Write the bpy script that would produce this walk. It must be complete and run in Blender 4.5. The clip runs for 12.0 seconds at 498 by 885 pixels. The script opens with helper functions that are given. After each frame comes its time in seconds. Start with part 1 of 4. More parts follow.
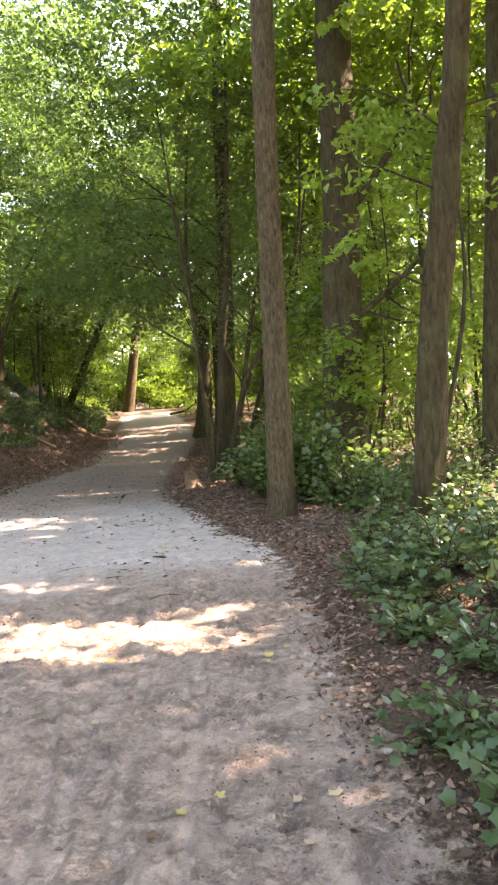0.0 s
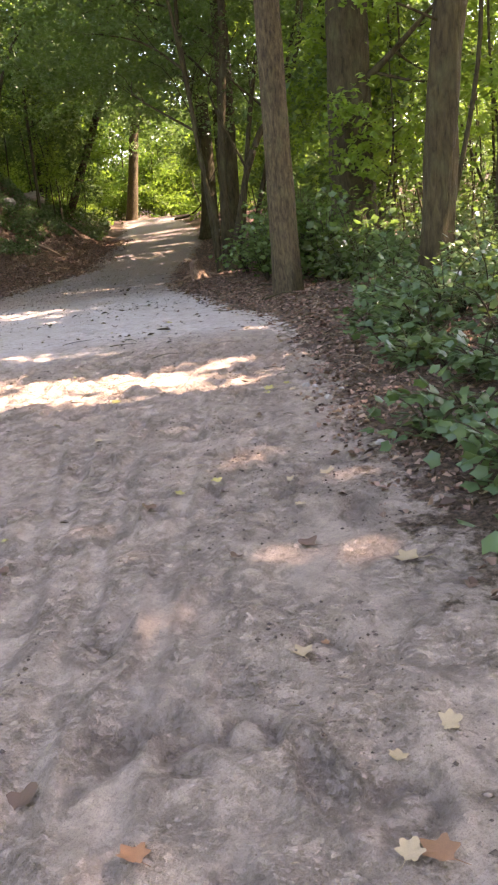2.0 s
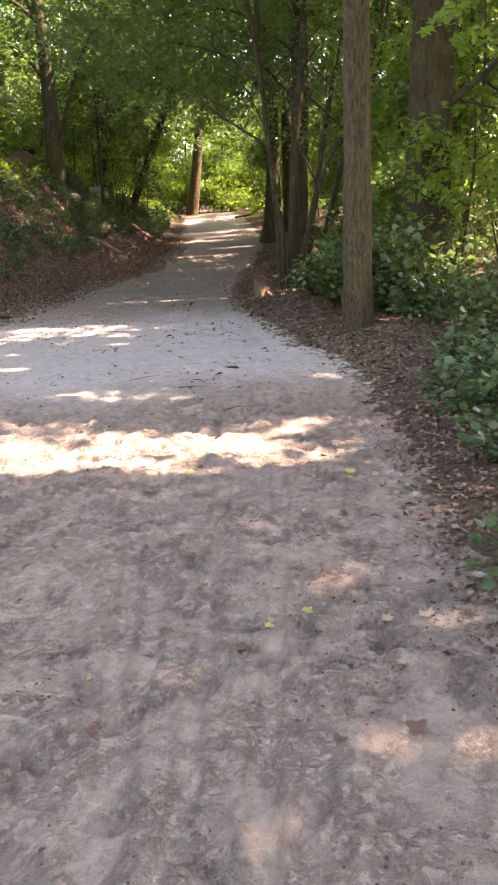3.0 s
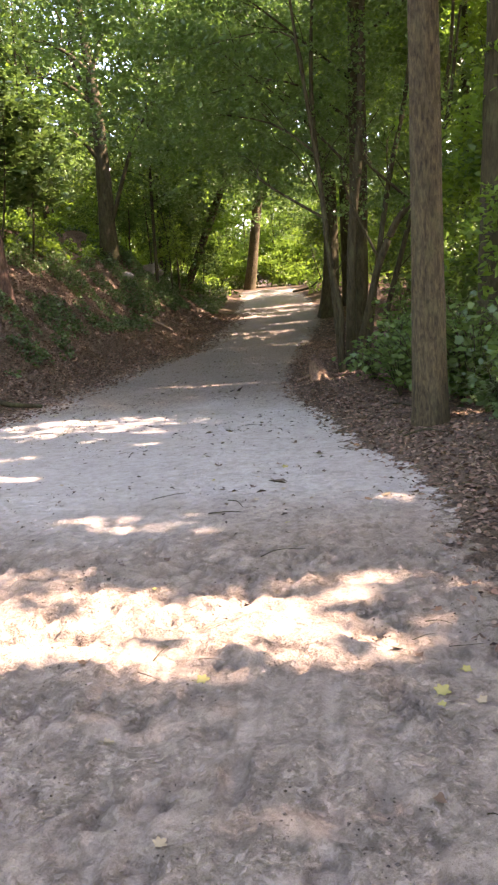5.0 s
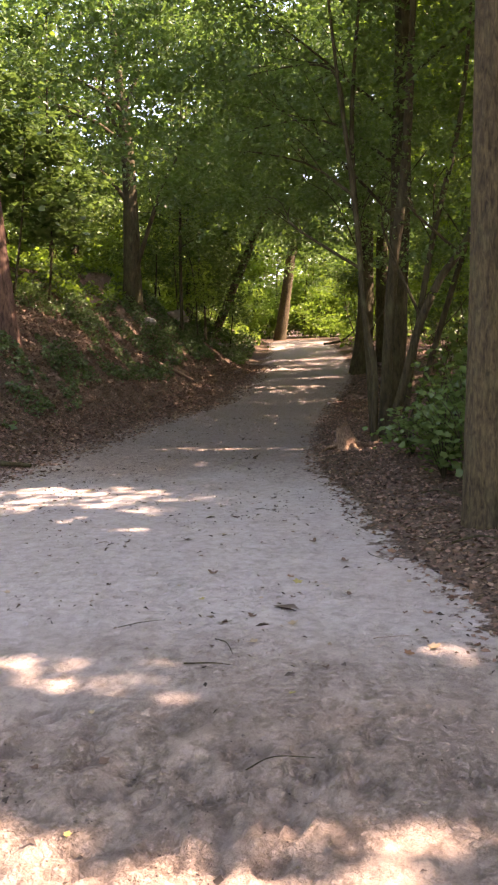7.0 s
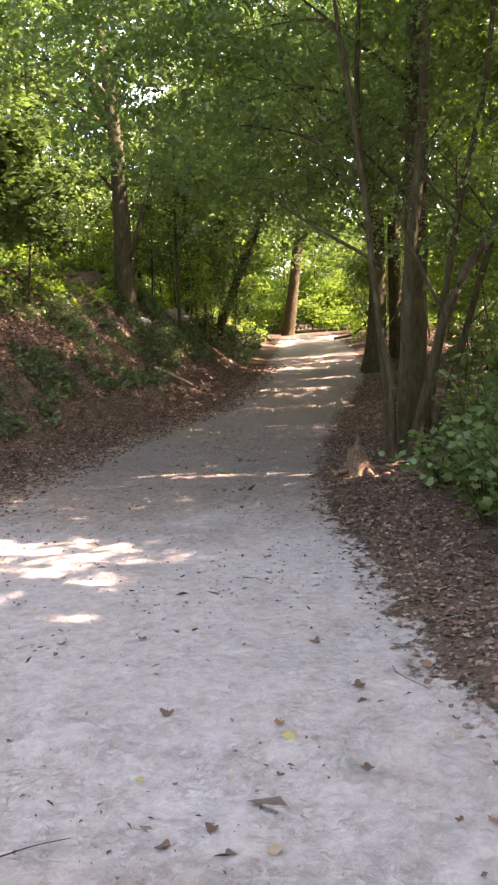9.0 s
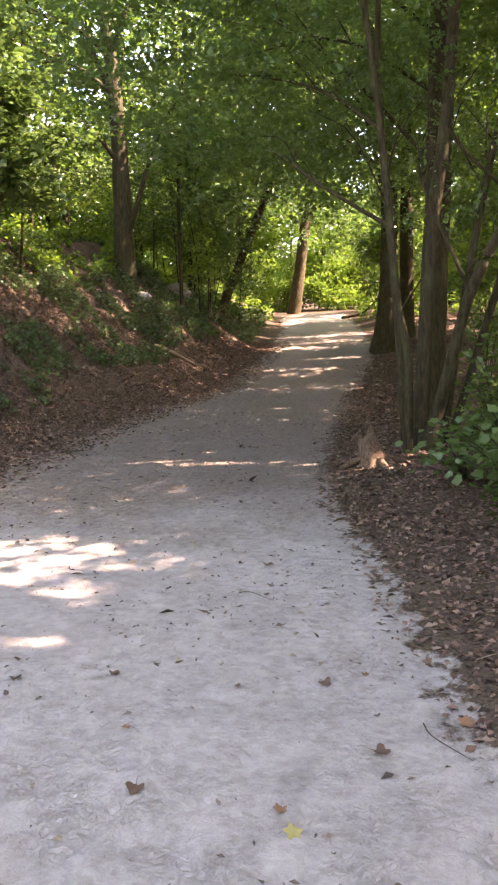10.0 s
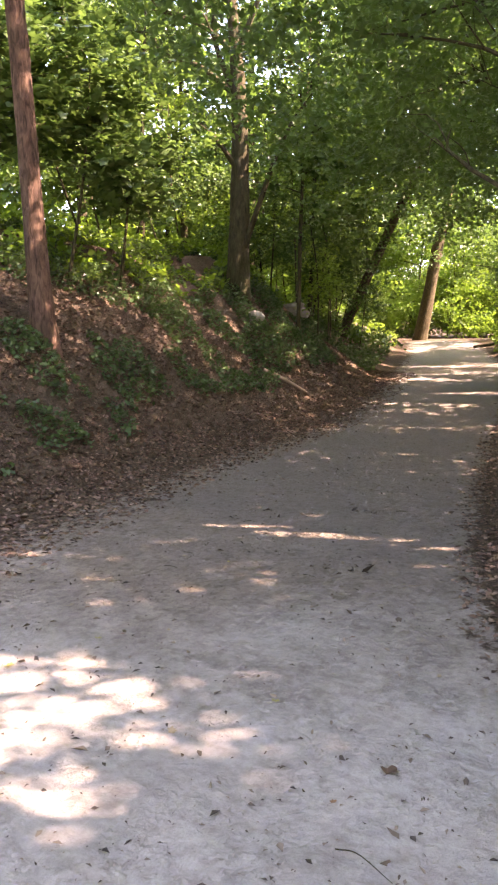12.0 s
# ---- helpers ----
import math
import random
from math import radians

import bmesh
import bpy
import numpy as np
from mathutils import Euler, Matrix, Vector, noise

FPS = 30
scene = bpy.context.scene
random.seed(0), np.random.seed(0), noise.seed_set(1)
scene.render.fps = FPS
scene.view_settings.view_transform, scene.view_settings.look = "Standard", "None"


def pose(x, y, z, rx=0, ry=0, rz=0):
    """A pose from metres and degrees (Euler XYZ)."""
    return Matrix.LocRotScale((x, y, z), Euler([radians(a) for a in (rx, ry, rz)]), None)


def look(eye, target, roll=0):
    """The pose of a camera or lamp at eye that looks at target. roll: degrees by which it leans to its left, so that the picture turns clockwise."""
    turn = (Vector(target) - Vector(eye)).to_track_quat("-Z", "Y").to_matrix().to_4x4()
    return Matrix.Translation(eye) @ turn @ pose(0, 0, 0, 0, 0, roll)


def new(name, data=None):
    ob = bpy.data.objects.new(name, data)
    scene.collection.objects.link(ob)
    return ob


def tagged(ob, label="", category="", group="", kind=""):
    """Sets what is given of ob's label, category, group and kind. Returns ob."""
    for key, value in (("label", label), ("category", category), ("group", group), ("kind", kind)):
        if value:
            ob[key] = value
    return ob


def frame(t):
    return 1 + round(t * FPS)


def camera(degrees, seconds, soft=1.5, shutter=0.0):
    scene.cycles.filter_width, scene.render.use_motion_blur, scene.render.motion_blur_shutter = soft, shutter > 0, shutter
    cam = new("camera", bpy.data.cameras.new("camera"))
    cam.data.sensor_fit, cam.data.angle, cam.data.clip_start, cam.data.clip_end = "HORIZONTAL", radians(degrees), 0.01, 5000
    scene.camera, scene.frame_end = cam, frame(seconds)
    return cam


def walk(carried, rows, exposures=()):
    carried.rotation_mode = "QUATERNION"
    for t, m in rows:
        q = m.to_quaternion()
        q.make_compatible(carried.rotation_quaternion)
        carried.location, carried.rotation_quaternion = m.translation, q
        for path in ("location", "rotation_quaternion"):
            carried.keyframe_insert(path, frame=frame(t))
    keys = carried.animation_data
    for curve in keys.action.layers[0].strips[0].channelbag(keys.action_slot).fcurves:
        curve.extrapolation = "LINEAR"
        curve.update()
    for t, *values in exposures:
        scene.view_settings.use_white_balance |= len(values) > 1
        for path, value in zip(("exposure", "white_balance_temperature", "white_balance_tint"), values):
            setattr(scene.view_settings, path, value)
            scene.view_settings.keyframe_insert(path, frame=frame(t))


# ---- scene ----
cam = camera(35.5, 12.0, soft=2.3)
PATH = [
    (0, (0.36, -0.356, 1.681), (0.286, 1.641, 1.591), -3.5),
    (0.5, (0.332, -0.397, 1.512), (0.299, 1.583, 1.235), -4.9),
    (1, (0.352, -0.412, 0.926), (0.145, 1.533, 0.51), -5.6),
    (1.5, (0.391, -0.425, 0.804), (0.147, 1.509, 0.36), -3.6),
    (2, (0.44, -0.398, 1.118), (0.293, 1.52, 0.57), -6.2),
    (2.5, (0.349, -0.312, 1.595), (0.201, 1.601, 1.03), -4.5),
    (3, (0.209, -0.072, 1.658), (-0.046, 1.831, 1.098), -3.4),
    (3.2, (0.216, 0.093, 1.631), (-0.125, 1.985, 1.079), -3.1),
    (4.8, (0.135, 1.457, 1.715), (-0.191, 3.388, 1.31), -4.0),
    (5, (0.111, 1.685, 1.747), (-0.292, 3.607, 1.368), -4.4),
    (5.5, (-0.087, 2.161, 1.794), (-0.551, 4.074, 1.439), -3.8),
    (6, (-0.168, 2.588, 1.861), (-0.632, 4.505, 1.532), -3.8),
    (6.5, (-0.109, 3.047, 1.868), (-0.586, 4.975, 1.63), -1.8),
    (6.7, (-0.082, 3.208, 1.84), (-0.542, 5.138, 1.593), -1.8),
    (8.3, (-0.188, 5.047, 2.036), (-0.718, 6.958, 1.77), -3.1),
    (8.5, (-0.245, 5.219, 2.07), (-0.769, 7.131, 1.807), -3.2),
    (9, (-0.283, 5.582, 2.048), (-0.785, 7.499, 1.774), -3.5),
    (9.5, (-0.319, 6.073, 2.002), (-0.831, 7.985, 1.71), -2.7),
    (10, (-0.514, 6.577, 1.988), (-1.025, 8.483, 1.662), -2.6),
    (10.5, (-0.589, 7.117, 1.975), (-1.011, 9.042, 1.637), -1.9),
    (11, (-0.744, 7.7, 1.972), (-1.19, 9.623, 1.652), -1.2),
    (11.5, (-0.989, 8.318, 2.028), (-1.466, 10.238, 1.734), -0.8),
    (11.9, (-1.154, 8.812, 2.031), (-1.775, 10.695, 1.765), -0.3),
    (12, (-1.188, 8.966, 2.046), (-1.976, 10.785, 1.78), -0.4),
]
walk(cam, [(t, look(eye, target, roll)) for t, eye, target, roll in PATH],
     exposures=[(0, 3.82, 8200, 29), (1.5, 3.6, 7900, 34), (3.2, 3.53, 7900, 33), (4.8, 3.54, 7700, 32), (5.5, 3.6, 7800, 32), (6.5, 3.15, 8200, 38), (8.5, 3.75, 7900, 36), (12, 3.78, 7900, 36)])

# ---- light: a high sun from the right, broken by the canopy, and the open sky ----
SUN_AZ, SUN_EL = math.atan2(0.97, 0.24), radians(46)
TO_SUN = np.array([math.sin(SUN_AZ) * math.cos(SUN_EL), math.cos(SUN_AZ) * math.cos(SUN_EL), math.sin(SUN_EL)])
sun_data = bpy.data.lights.new("sun", "SUN")
sun_data.energy, sun_data.angle, sun_data.color = 3.8, radians(0.55), (1.0, 0.93, 0.82)
sun = new("sun", sun_data)
sun.matrix_world = look(Vector(TO_SUN * 80), (0, 0, 0))
world = bpy.data.worlds.new("world")
scene.world = world
world.use_nodes = True
wn = world.node_tree
sky = wn.nodes.new("ShaderNodeTexSky")
sky.sky_type, sky.sun_disc, sky.sun_elevation, sky.sun_rotation = "NISHITA", False, SUN_EL, SUN_AZ
wn.links.new(sky.outputs[0], wn.nodes["Background"].inputs[0])
wn.nodes["Background"].inputs[1].default_value = 0.15

rng = np.random.default_rng(7)


# ---- materials ----
class Nodes:
    """Short hand for the nodes of one material."""

    def __init__(self, name):
        self.mat = bpy.data.materials.new(name)
        self.mat.use_nodes = True
        self.tree = self.mat.node_tree
        self.bsdf = self.tree.nodes["Principled BSDF"]
        self.out = self.tree.nodes["Material Output"]

    def add(self, kind, **props):
        n = self.tree.nodes.new(kind)
        for key, value in props.items():
            setattr(n, key, value)
        return n

    def link(self, a, b):
        self.tree.links.new(a, b)

    def coords(self, scale=(1, 1, 1), space="Object"):
        tc, mp = self.add("ShaderNodeTexCoord"), self.add("ShaderNodeMapping")
        mp.inputs["Scale"].default_value = scale
        self.link(tc.outputs[space], mp.inputs["Vector"])
        return mp.outputs[0]

    def noise(self, vec, scale, detail=4.0, rough=0.6, distortion=0.0):
        n = self.add("ShaderNodeTexNoise")
        n.inputs["Scale"].default_value, n.inputs["Detail"].default_value = scale, detail
        n.inputs["Roughness"].default_value, n.inputs["Distortion"].default_value = rough, distortion
        self.link(vec, n.inputs["Vector"])
        return n.outputs["Fac"]

    def ramp(self, fac, stops):
        n = self.add("ShaderNodeValToRGB")
        el = n.color_ramp.elements
        while len(el) < len(stops):
            el.new(0.5)
        for e, (p, c) in zip(el, stops):
            e.position, e.color = p, (*c, 1) if len(c) == 3 else c
        self.link(fac, n.inputs[0])
        return n.outputs[0]

    def mix(self, fac, a, b, blend="MIX"):
        n = self.add("ShaderNodeMix", data_type="RGBA", blend_type=blend)
        for value, sock in ((fac, n.inputs[0]), (a, n.inputs[6]), (b, n.inputs[7])):
            if hasattr(value, "links"):
                self.link(value, sock)
            else:
                sock.default_value = value if isinstance(value, float) else (*value, 1)
        return n.outputs[2]

    def math(self, op, a, b=0.0, clamp=False):
        n = self.add("ShaderNodeMath", operation=op, use_clamp=clamp)
        for value, sock in ((a, n.inputs[0]), (b, n.inputs[1])):
            if hasattr(value, "links"):
                self.link(value, sock)
            else:
                sock.default_value = value
        return n.outputs[0]

    def attr(self, name):
        return self.add("ShaderNodeAttribute", attribute_name=name).outputs["Fac"]

    def bump(self, height, strength, distance):
        n = self.add("ShaderNodeBump")
        n.inputs["Strength"].default_value, n.inputs["Distance"].default_value = strength, distance
        self.link(height, n.inputs["Height"])
        self.link(n.outputs[0], self.bsdf.inputs["Normal"])

    def finish(self, colour, rough=0.8, spec=0.3):
        if hasattr(colour, "links"):
            self.link(colour, self.bsdf.inputs["Base Color"])
        else:
            self.bsdf.inputs["Base Color"].default_value = (*colour, 1)
        self.bsdf.inputs["Roughness"].default_value = rough
        self.bsdf.inputs["Specular IOR Level"].default_value = spec
        return self.mat


def leaf_material(name, dark, mid, light, glow, through_share=0.45, rough=0.42):
    """A leaf: glossy upper skin, and light that comes through it."""
    m = Nodes(name)
    isle = m.add("ShaderNodeNewGeometry").outputs["Random Per Island"]
    colour = m.ramp(isle, [(0.0, dark), (0.55, mid), (1.0, light)])
    vec = m.coords((1, 1, 1))
    colour = m.mix(m.math("MULTIPLY", m.noise(vec, 0.5, 2), 0.5), colour, mid)
    m.finish(colour, rough, 0.45)
    thin = m.add("ShaderNodeBsdfTranslucent")
    m.link(m.mix(0.6, colour, glow), thin.inputs[0])
    both = m.add("ShaderNodeMixShader")
    both.inputs[0].default_value = through_share
    m.link(m.bsdf.outputs[0], both.inputs[1])
    m.link(thin.outputs[0], both.inputs[2])
    m.link(both.outputs[0], m.out.inputs[0])
    return m.mat


def bark_material(name, dark, light, ridge=9.0, moss=0.0, relief=1.0):
    m = Nodes(name)
    vec = m.coords((1, 1, 0.22))
    crack = m.math("ADD", m.math("MULTIPLY", m.noise(vec, ridge * 3, 5, 0.65, 0.8), 0.78), m.math("MULTIPLY", m.noise(m.coords((1, 1, 0.45)), ridge * 1.3, 4, 0.6, 1.0), 0.22))
    wide = m.noise(m.coords((1, 1, 0.6)), 2.2, 3)
    colour = m.mix(m.ramp(crack, [(0.37, (0, 0, 0)), (0.64, (1, 1, 1))]), dark, light)
    colour = m.mix(m.math("MULTIPLY", wide, 0.55), colour, tuple(0.6 * c for c in dark))
    if moss:
        patch = m.ramp(m.noise(m.coords((1, 1, 0.5)), 5, 4), [(0.5, (0, 0, 0)), (0.7, (moss, moss, moss))])
        colour = m.mix(patch, colour, (0.09, 0.10, 0.045))
    m.bump(crack, 0.9 * relief, 0.03)
    return m.finish(colour, 0.9, 0.15)


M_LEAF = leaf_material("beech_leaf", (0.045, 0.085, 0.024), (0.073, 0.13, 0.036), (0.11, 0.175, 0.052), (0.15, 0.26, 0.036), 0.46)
M_LEAF_BLUE = leaf_material("maple_leaf", (0.06, 0.105, 0.035), (0.085, 0.14, 0.045), (0.12, 0.17, 0.06), (0.15, 0.25, 0.035), 0.36, 0.27)
# Young leaf; its brighter colour also paints sunlight onto high sprays and far foliage.
M_LEAF_BRIGHT = leaf_material("young_lit_leaf", (0.075, 0.14, 0.02), (0.115, 0.20, 0.03), (0.165, 0.25, 0.04), (0.29, 0.44, 0.04), 0.55)
M_LEAF_LOW = leaf_material("bramble_leaf", (0.042, 0.085, 0.032), (0.068, 0.12, 0.043), (0.11, 0.165, 0.06), (0.13, 0.20, 0.035), 0.35, 0.36)
M_BARK = bark_material("ridged_bark", (0.034, 0.025, 0.017), (0.15, 0.112, 0.058), 11, 0.25, 1.3)
M_BARK_WARM = bark_material("knobbly_bark", (0.030, 0.022, 0.012), (0.095, 0.074, 0.035), 6, 0.3, 1.3)
M_BARK_SMOOTH = bark_material("smooth_bark", (0.06, 0.052, 0.043), (0.105, 0.092, 0.075), 3, 0.35, 0.35)
M_BARK_RED = bark_material("pine_bark", (0.04, 0.022, 0.016), (0.20, 0.115, 0.08), 6)
M_BARK_DARK = bark_material("dark_bark", (0.026, 0.021, 0.011), (0.088, 0.070, 0.036), 7, 0.35)
m = Nodes("dead_leaf")
isle = m.add("ShaderNodeNewGeometry").outputs["Random Per Island"]
M_LITTER = m.finish(m.ramp(isle, [(0.0, (0.045, 0.03, 0.022)), (0.45, (0.16, 0.092, 0.06)), (0.8, (0.235, 0.14, 0.098)), (1.0, (0.30, 0.20, 0.14))]), 0.75, 0.25)
m = Nodes("debris")
isle = m.add("ShaderNodeNewGeometry").outputs["Random Per Island"]
M_DEBRIS = m.finish(m.ramp(isle, [(0.0, (0.05, 0.038, 0.03)), (0.5, (0.12, 0.088, 0.066)), (1.0, (0.28, 0.21, 0.155))]), 0.85, 0.2)


def plain_leaf(name, a, b):
    m = Nodes(name)
    return m.finish(m.mix(m.noise(m.coords(), 30, 3), a, b), 0.6, 0.3)


M_YELLOW = plain_leaf("yellow_leaf", (0.38, 0.31, 0.10), (0.22, 0.18, 0.06))
M_TAN = plain_leaf("tan_leaf", (0.38, 0.29, 0.17), (0.24, 0.165, 0.10))
M_ORANGE = plain_leaf("orange_leaf", (0.28, 0.14, 0.07), (0.15, 0.075, 0.04))
M_BROWN = plain_leaf("brown_leaf", (0.14, 0.08, 0.05), (0.08, 0.045, 0.03))
m = Nodes("dead_wood")
grain = m.noise(m.coords((12, 12, 2)), 6, 4)
m.bump(grain, 0.6, 0.01)
M_DEADWOOD = m.finish(m.mix(grain, (0.30, 0.22, 0.16), (0.14, 0.09, 0.06)), 0.85, 0.2)
m = Nodes("rotten_wood")
grain = m.noise(m.coords((9, 9, 2)), 8, 5)
m.bump(grain, 0.9, 0.03)
M_ROTTEN = m.finish(m.mix(m.ramp(grain, [(0.35, (0, 0, 0)), (0.65, (1, 1, 1))]), (0.07, 0.042, 0.026), (0.27, 0.175, 0.115)), 0.9, 0.15)

# ground: pale sand that fades into leaf litter
m = Nodes("forest_floor")
vec = m.coords()
grains = m.noise(vec, 260, 3, 0.7)
fine, mid, huge = m.noise(vec, 90, 4, 0.7), m.noise(vec, 14, 5, 0.65), m.noise(vec, 0.6, 3)
sand = m.mix(m.attr("pale"), (0.375, 0.288, 0.222), (0.43, 0.382, 0.342))
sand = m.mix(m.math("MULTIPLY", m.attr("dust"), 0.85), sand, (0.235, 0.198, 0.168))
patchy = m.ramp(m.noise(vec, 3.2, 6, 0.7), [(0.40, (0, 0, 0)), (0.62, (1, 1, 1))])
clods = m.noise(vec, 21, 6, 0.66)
# Churned patches, with crevice shade painted dark between the clods.
crevice_shade = m.ramp(clods, [(0.38, (1, 1, 1)), (0.55, (0, 0, 0))])
churned_shade = m.math("MULTIPLY", m.math("ADD", m.math("MULTIPLY", patchy, 0.75), 0.25), crevice_shade)
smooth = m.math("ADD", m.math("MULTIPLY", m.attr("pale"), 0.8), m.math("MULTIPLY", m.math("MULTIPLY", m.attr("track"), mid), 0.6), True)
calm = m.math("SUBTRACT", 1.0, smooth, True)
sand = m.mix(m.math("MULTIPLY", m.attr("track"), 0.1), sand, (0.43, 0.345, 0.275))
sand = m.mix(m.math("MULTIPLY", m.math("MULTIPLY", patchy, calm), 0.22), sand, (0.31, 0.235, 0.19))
sand = m.mix(m.math("MULTIPLY", m.math("MULTIPLY", churned_shade, calm), 0.42), sand, (0.17, 0.128, 0.105))
# Thin dark lines along both edges of each wheel track.
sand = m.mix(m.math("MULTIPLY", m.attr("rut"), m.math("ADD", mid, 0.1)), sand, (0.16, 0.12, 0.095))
crumbly = m.ramp(m.noise(m.coords((1.25, 0.85, 1)), 10, 9, 0.74, 0.3), [(0.50, (0, 0, 0)), (0.60, (1, 1, 1))])
sand = m.mix(m.math("MULTIPLY", m.math("MULTIPLY", crumbly, calm), 0.68), sand, (0.15, 0.115, 0.09))
# Treads: darker along hoof walls, boot edges and sole bars.
sand = m.mix(m.math("MULTIPLY", m.attr("darker"), m.math("ADD", mid, 0.15)), sand, (0.15, 0.113, 0.09))
# The lowest grains of the relief get a darker tone.
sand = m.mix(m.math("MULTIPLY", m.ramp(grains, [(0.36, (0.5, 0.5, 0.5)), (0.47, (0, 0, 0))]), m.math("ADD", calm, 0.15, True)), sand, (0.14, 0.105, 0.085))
trodden = m.ramp(m.noise(m.coords((0.9, 1.3, 1)), 8.5, 8, 0.7, 0.4), [(0.48, (0, 0, 0)), (0.64, (0.5, 0.5, 0.5))])
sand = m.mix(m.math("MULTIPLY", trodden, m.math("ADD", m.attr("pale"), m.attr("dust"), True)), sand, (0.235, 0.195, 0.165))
smear = m.ramp(m.noise(m.coords((1.6, 0.7, 1)), 1.5, 5, 0.65, 0.8), [(0.42, (0, 0, 0)), (0.66, (0.55, 0.55, 0.55))])
sand = m.mix(smear, sand, m.mix(0.5, sand, (0.30, 0.235, 0.195)))
# Low spots of the mid and fine relief are coloured darker too.
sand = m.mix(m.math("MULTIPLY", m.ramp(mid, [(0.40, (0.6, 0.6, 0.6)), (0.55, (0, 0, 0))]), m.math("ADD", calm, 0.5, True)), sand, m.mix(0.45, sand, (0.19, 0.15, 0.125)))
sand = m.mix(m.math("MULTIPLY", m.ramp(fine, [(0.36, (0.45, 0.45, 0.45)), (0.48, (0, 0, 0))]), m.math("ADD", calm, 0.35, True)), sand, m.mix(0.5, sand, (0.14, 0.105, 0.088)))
litter = m.mix(m.ramp(m.noise(vec, 38, 4, 0.7), [(0.38, (0, 0, 0)), (0.62, (1, 1, 1))]), (0.055, 0.037, 0.028), (0.19, 0.12, 0.085))
litter = m.mix(m.math("MULTIPLY", huge, 0.6), litter, (0.055, 0.05, 0.03))
edge = m.math("ADD", m.attr("sand"), m.math("MULTIPLY", m.math("SUBTRACT", m.noise(vec, 5, 7, 0.72), 0.5), 2.2))
edge = m.ramp(edge, [(0.40, (0, 0, 0)), (0.60, (1, 1, 1))])
knob = m.ramp(clods, [(0.42, (0, 0, 0)), (0.56, (1, 1, 1))])
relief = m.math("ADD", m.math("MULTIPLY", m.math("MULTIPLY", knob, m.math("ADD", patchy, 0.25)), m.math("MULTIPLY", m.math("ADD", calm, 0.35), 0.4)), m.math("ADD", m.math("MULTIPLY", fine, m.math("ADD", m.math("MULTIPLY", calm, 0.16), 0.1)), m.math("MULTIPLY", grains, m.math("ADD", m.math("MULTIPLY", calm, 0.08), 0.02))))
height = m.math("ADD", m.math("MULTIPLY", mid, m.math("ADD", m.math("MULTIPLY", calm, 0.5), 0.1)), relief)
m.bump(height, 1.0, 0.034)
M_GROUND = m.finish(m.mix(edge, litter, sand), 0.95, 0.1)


# ---- the lie of the land ----
def hashed(i, j, seed):
    n = (i.astype(np.int64) * 374761393 + j.astype(np.int64) * 668265263 + seed * 974711) & 0x7FFFFFFF
    n = ((n ^ (n >> 13)) * 1274126177) & 0x7FFFFFFF
    return ((n ^ (n >> 16)) & 0xFFFF) / 65535.0


def vnoise(x, y, seed=0):
    """Smooth noise from -1 to 1 over a unit grid."""
    i, j = np.floor(x), np.floor(y)
    u, v = x - i, y - j
    u, v = u * u * (3 - 2 * u), v * v * (3 - 2 * v)
    a, b, c, d = hashed(i, j, seed), hashed(i + 1, j, seed), hashed(i, j + 1, seed), hashed(i + 1, j + 1, seed)
    return 2 * (a + (b - a) * u + (c - a) * v + (a - b - c + d) * u * v) - 1


def left_foot(y):
    return np.interp(y, [-20, 8, 13, 15, 17, 20, 23, 26, 28, 32, 42, 52, 70], [-7, -6.9, -6.7, -6.8, -6.9, -7.1, -7.15, -7.1, -6.95, -7.0, -8.4, -10.6, -14])


def right_edge(y):
    return np.interp(y, [-20, 1, 2, 3, 4, 6.3, 8.6, 9.5, 10.2, 11.2, 12.6, 14.4, 16.3, 21, 27.5, 32, 39, 50, 56, 70],
                     [1.15, 1.15, 0.98, 0.86, 0.75, 0.58, 0.25, -0.02, -0.4, -0.7, -1.1, -1.7, -2.12, -2.6, -2.95, -2.95, -4.1, -6.3, -5.0, 6])


# treads in the soft sand: place, direction, size, and 0 for a boot, 1 for a hoof
PRINTS = [(rng.uniform(-2.6, 0.7), rng.uniform(0.6, 9.5), rng.normal(1.6, 0.5), rng.uniform(0.8, 1.2), 0) for _ in range(190)]
PRINTS += [(rng.uniform(-2.6, 0.6), rng.uniform(0.7, 7.2), rng.normal(1.6, 0.6), rng.uniform(0.8, 1.25), 1) for _ in range(110)]
PRINTS += [(rng.uniform(-3.0, 0.35), rng.uniform(5.2, 6.9), rng.normal(1.6, 0.9), rng.uniform(1.1, 1.6), 1) for _ in range(38)]


TRACKS = [([0, 1.54, 1.96, 2.51, 3.42, 4.51, 6], [-0.3, -0.52, -0.6, -0.71, -0.88, -1.16, -1.6]), ([0, 1.55, 2.37, 3.18, 4.2, 6], [-0.15, -0.29, -0.37, -0.44, -0.56, -0.8]),
          ([0, 2.64, 3.42, 4.5, 6], [-0.3, -0.62, -0.74, -0.95, -1.3]), ([0, 3, 6], [0.02, -0.12, -0.34])]


def track_gap(x, y):
    """How far a place lies from the nearest wheel track."""
    return np.min([np.abs(x - np.interp(y, ys, xs) - 0.012 * np.sin(7 * y + k)) for k, (ys, xs) in enumerate(TRACKS)], axis=0)


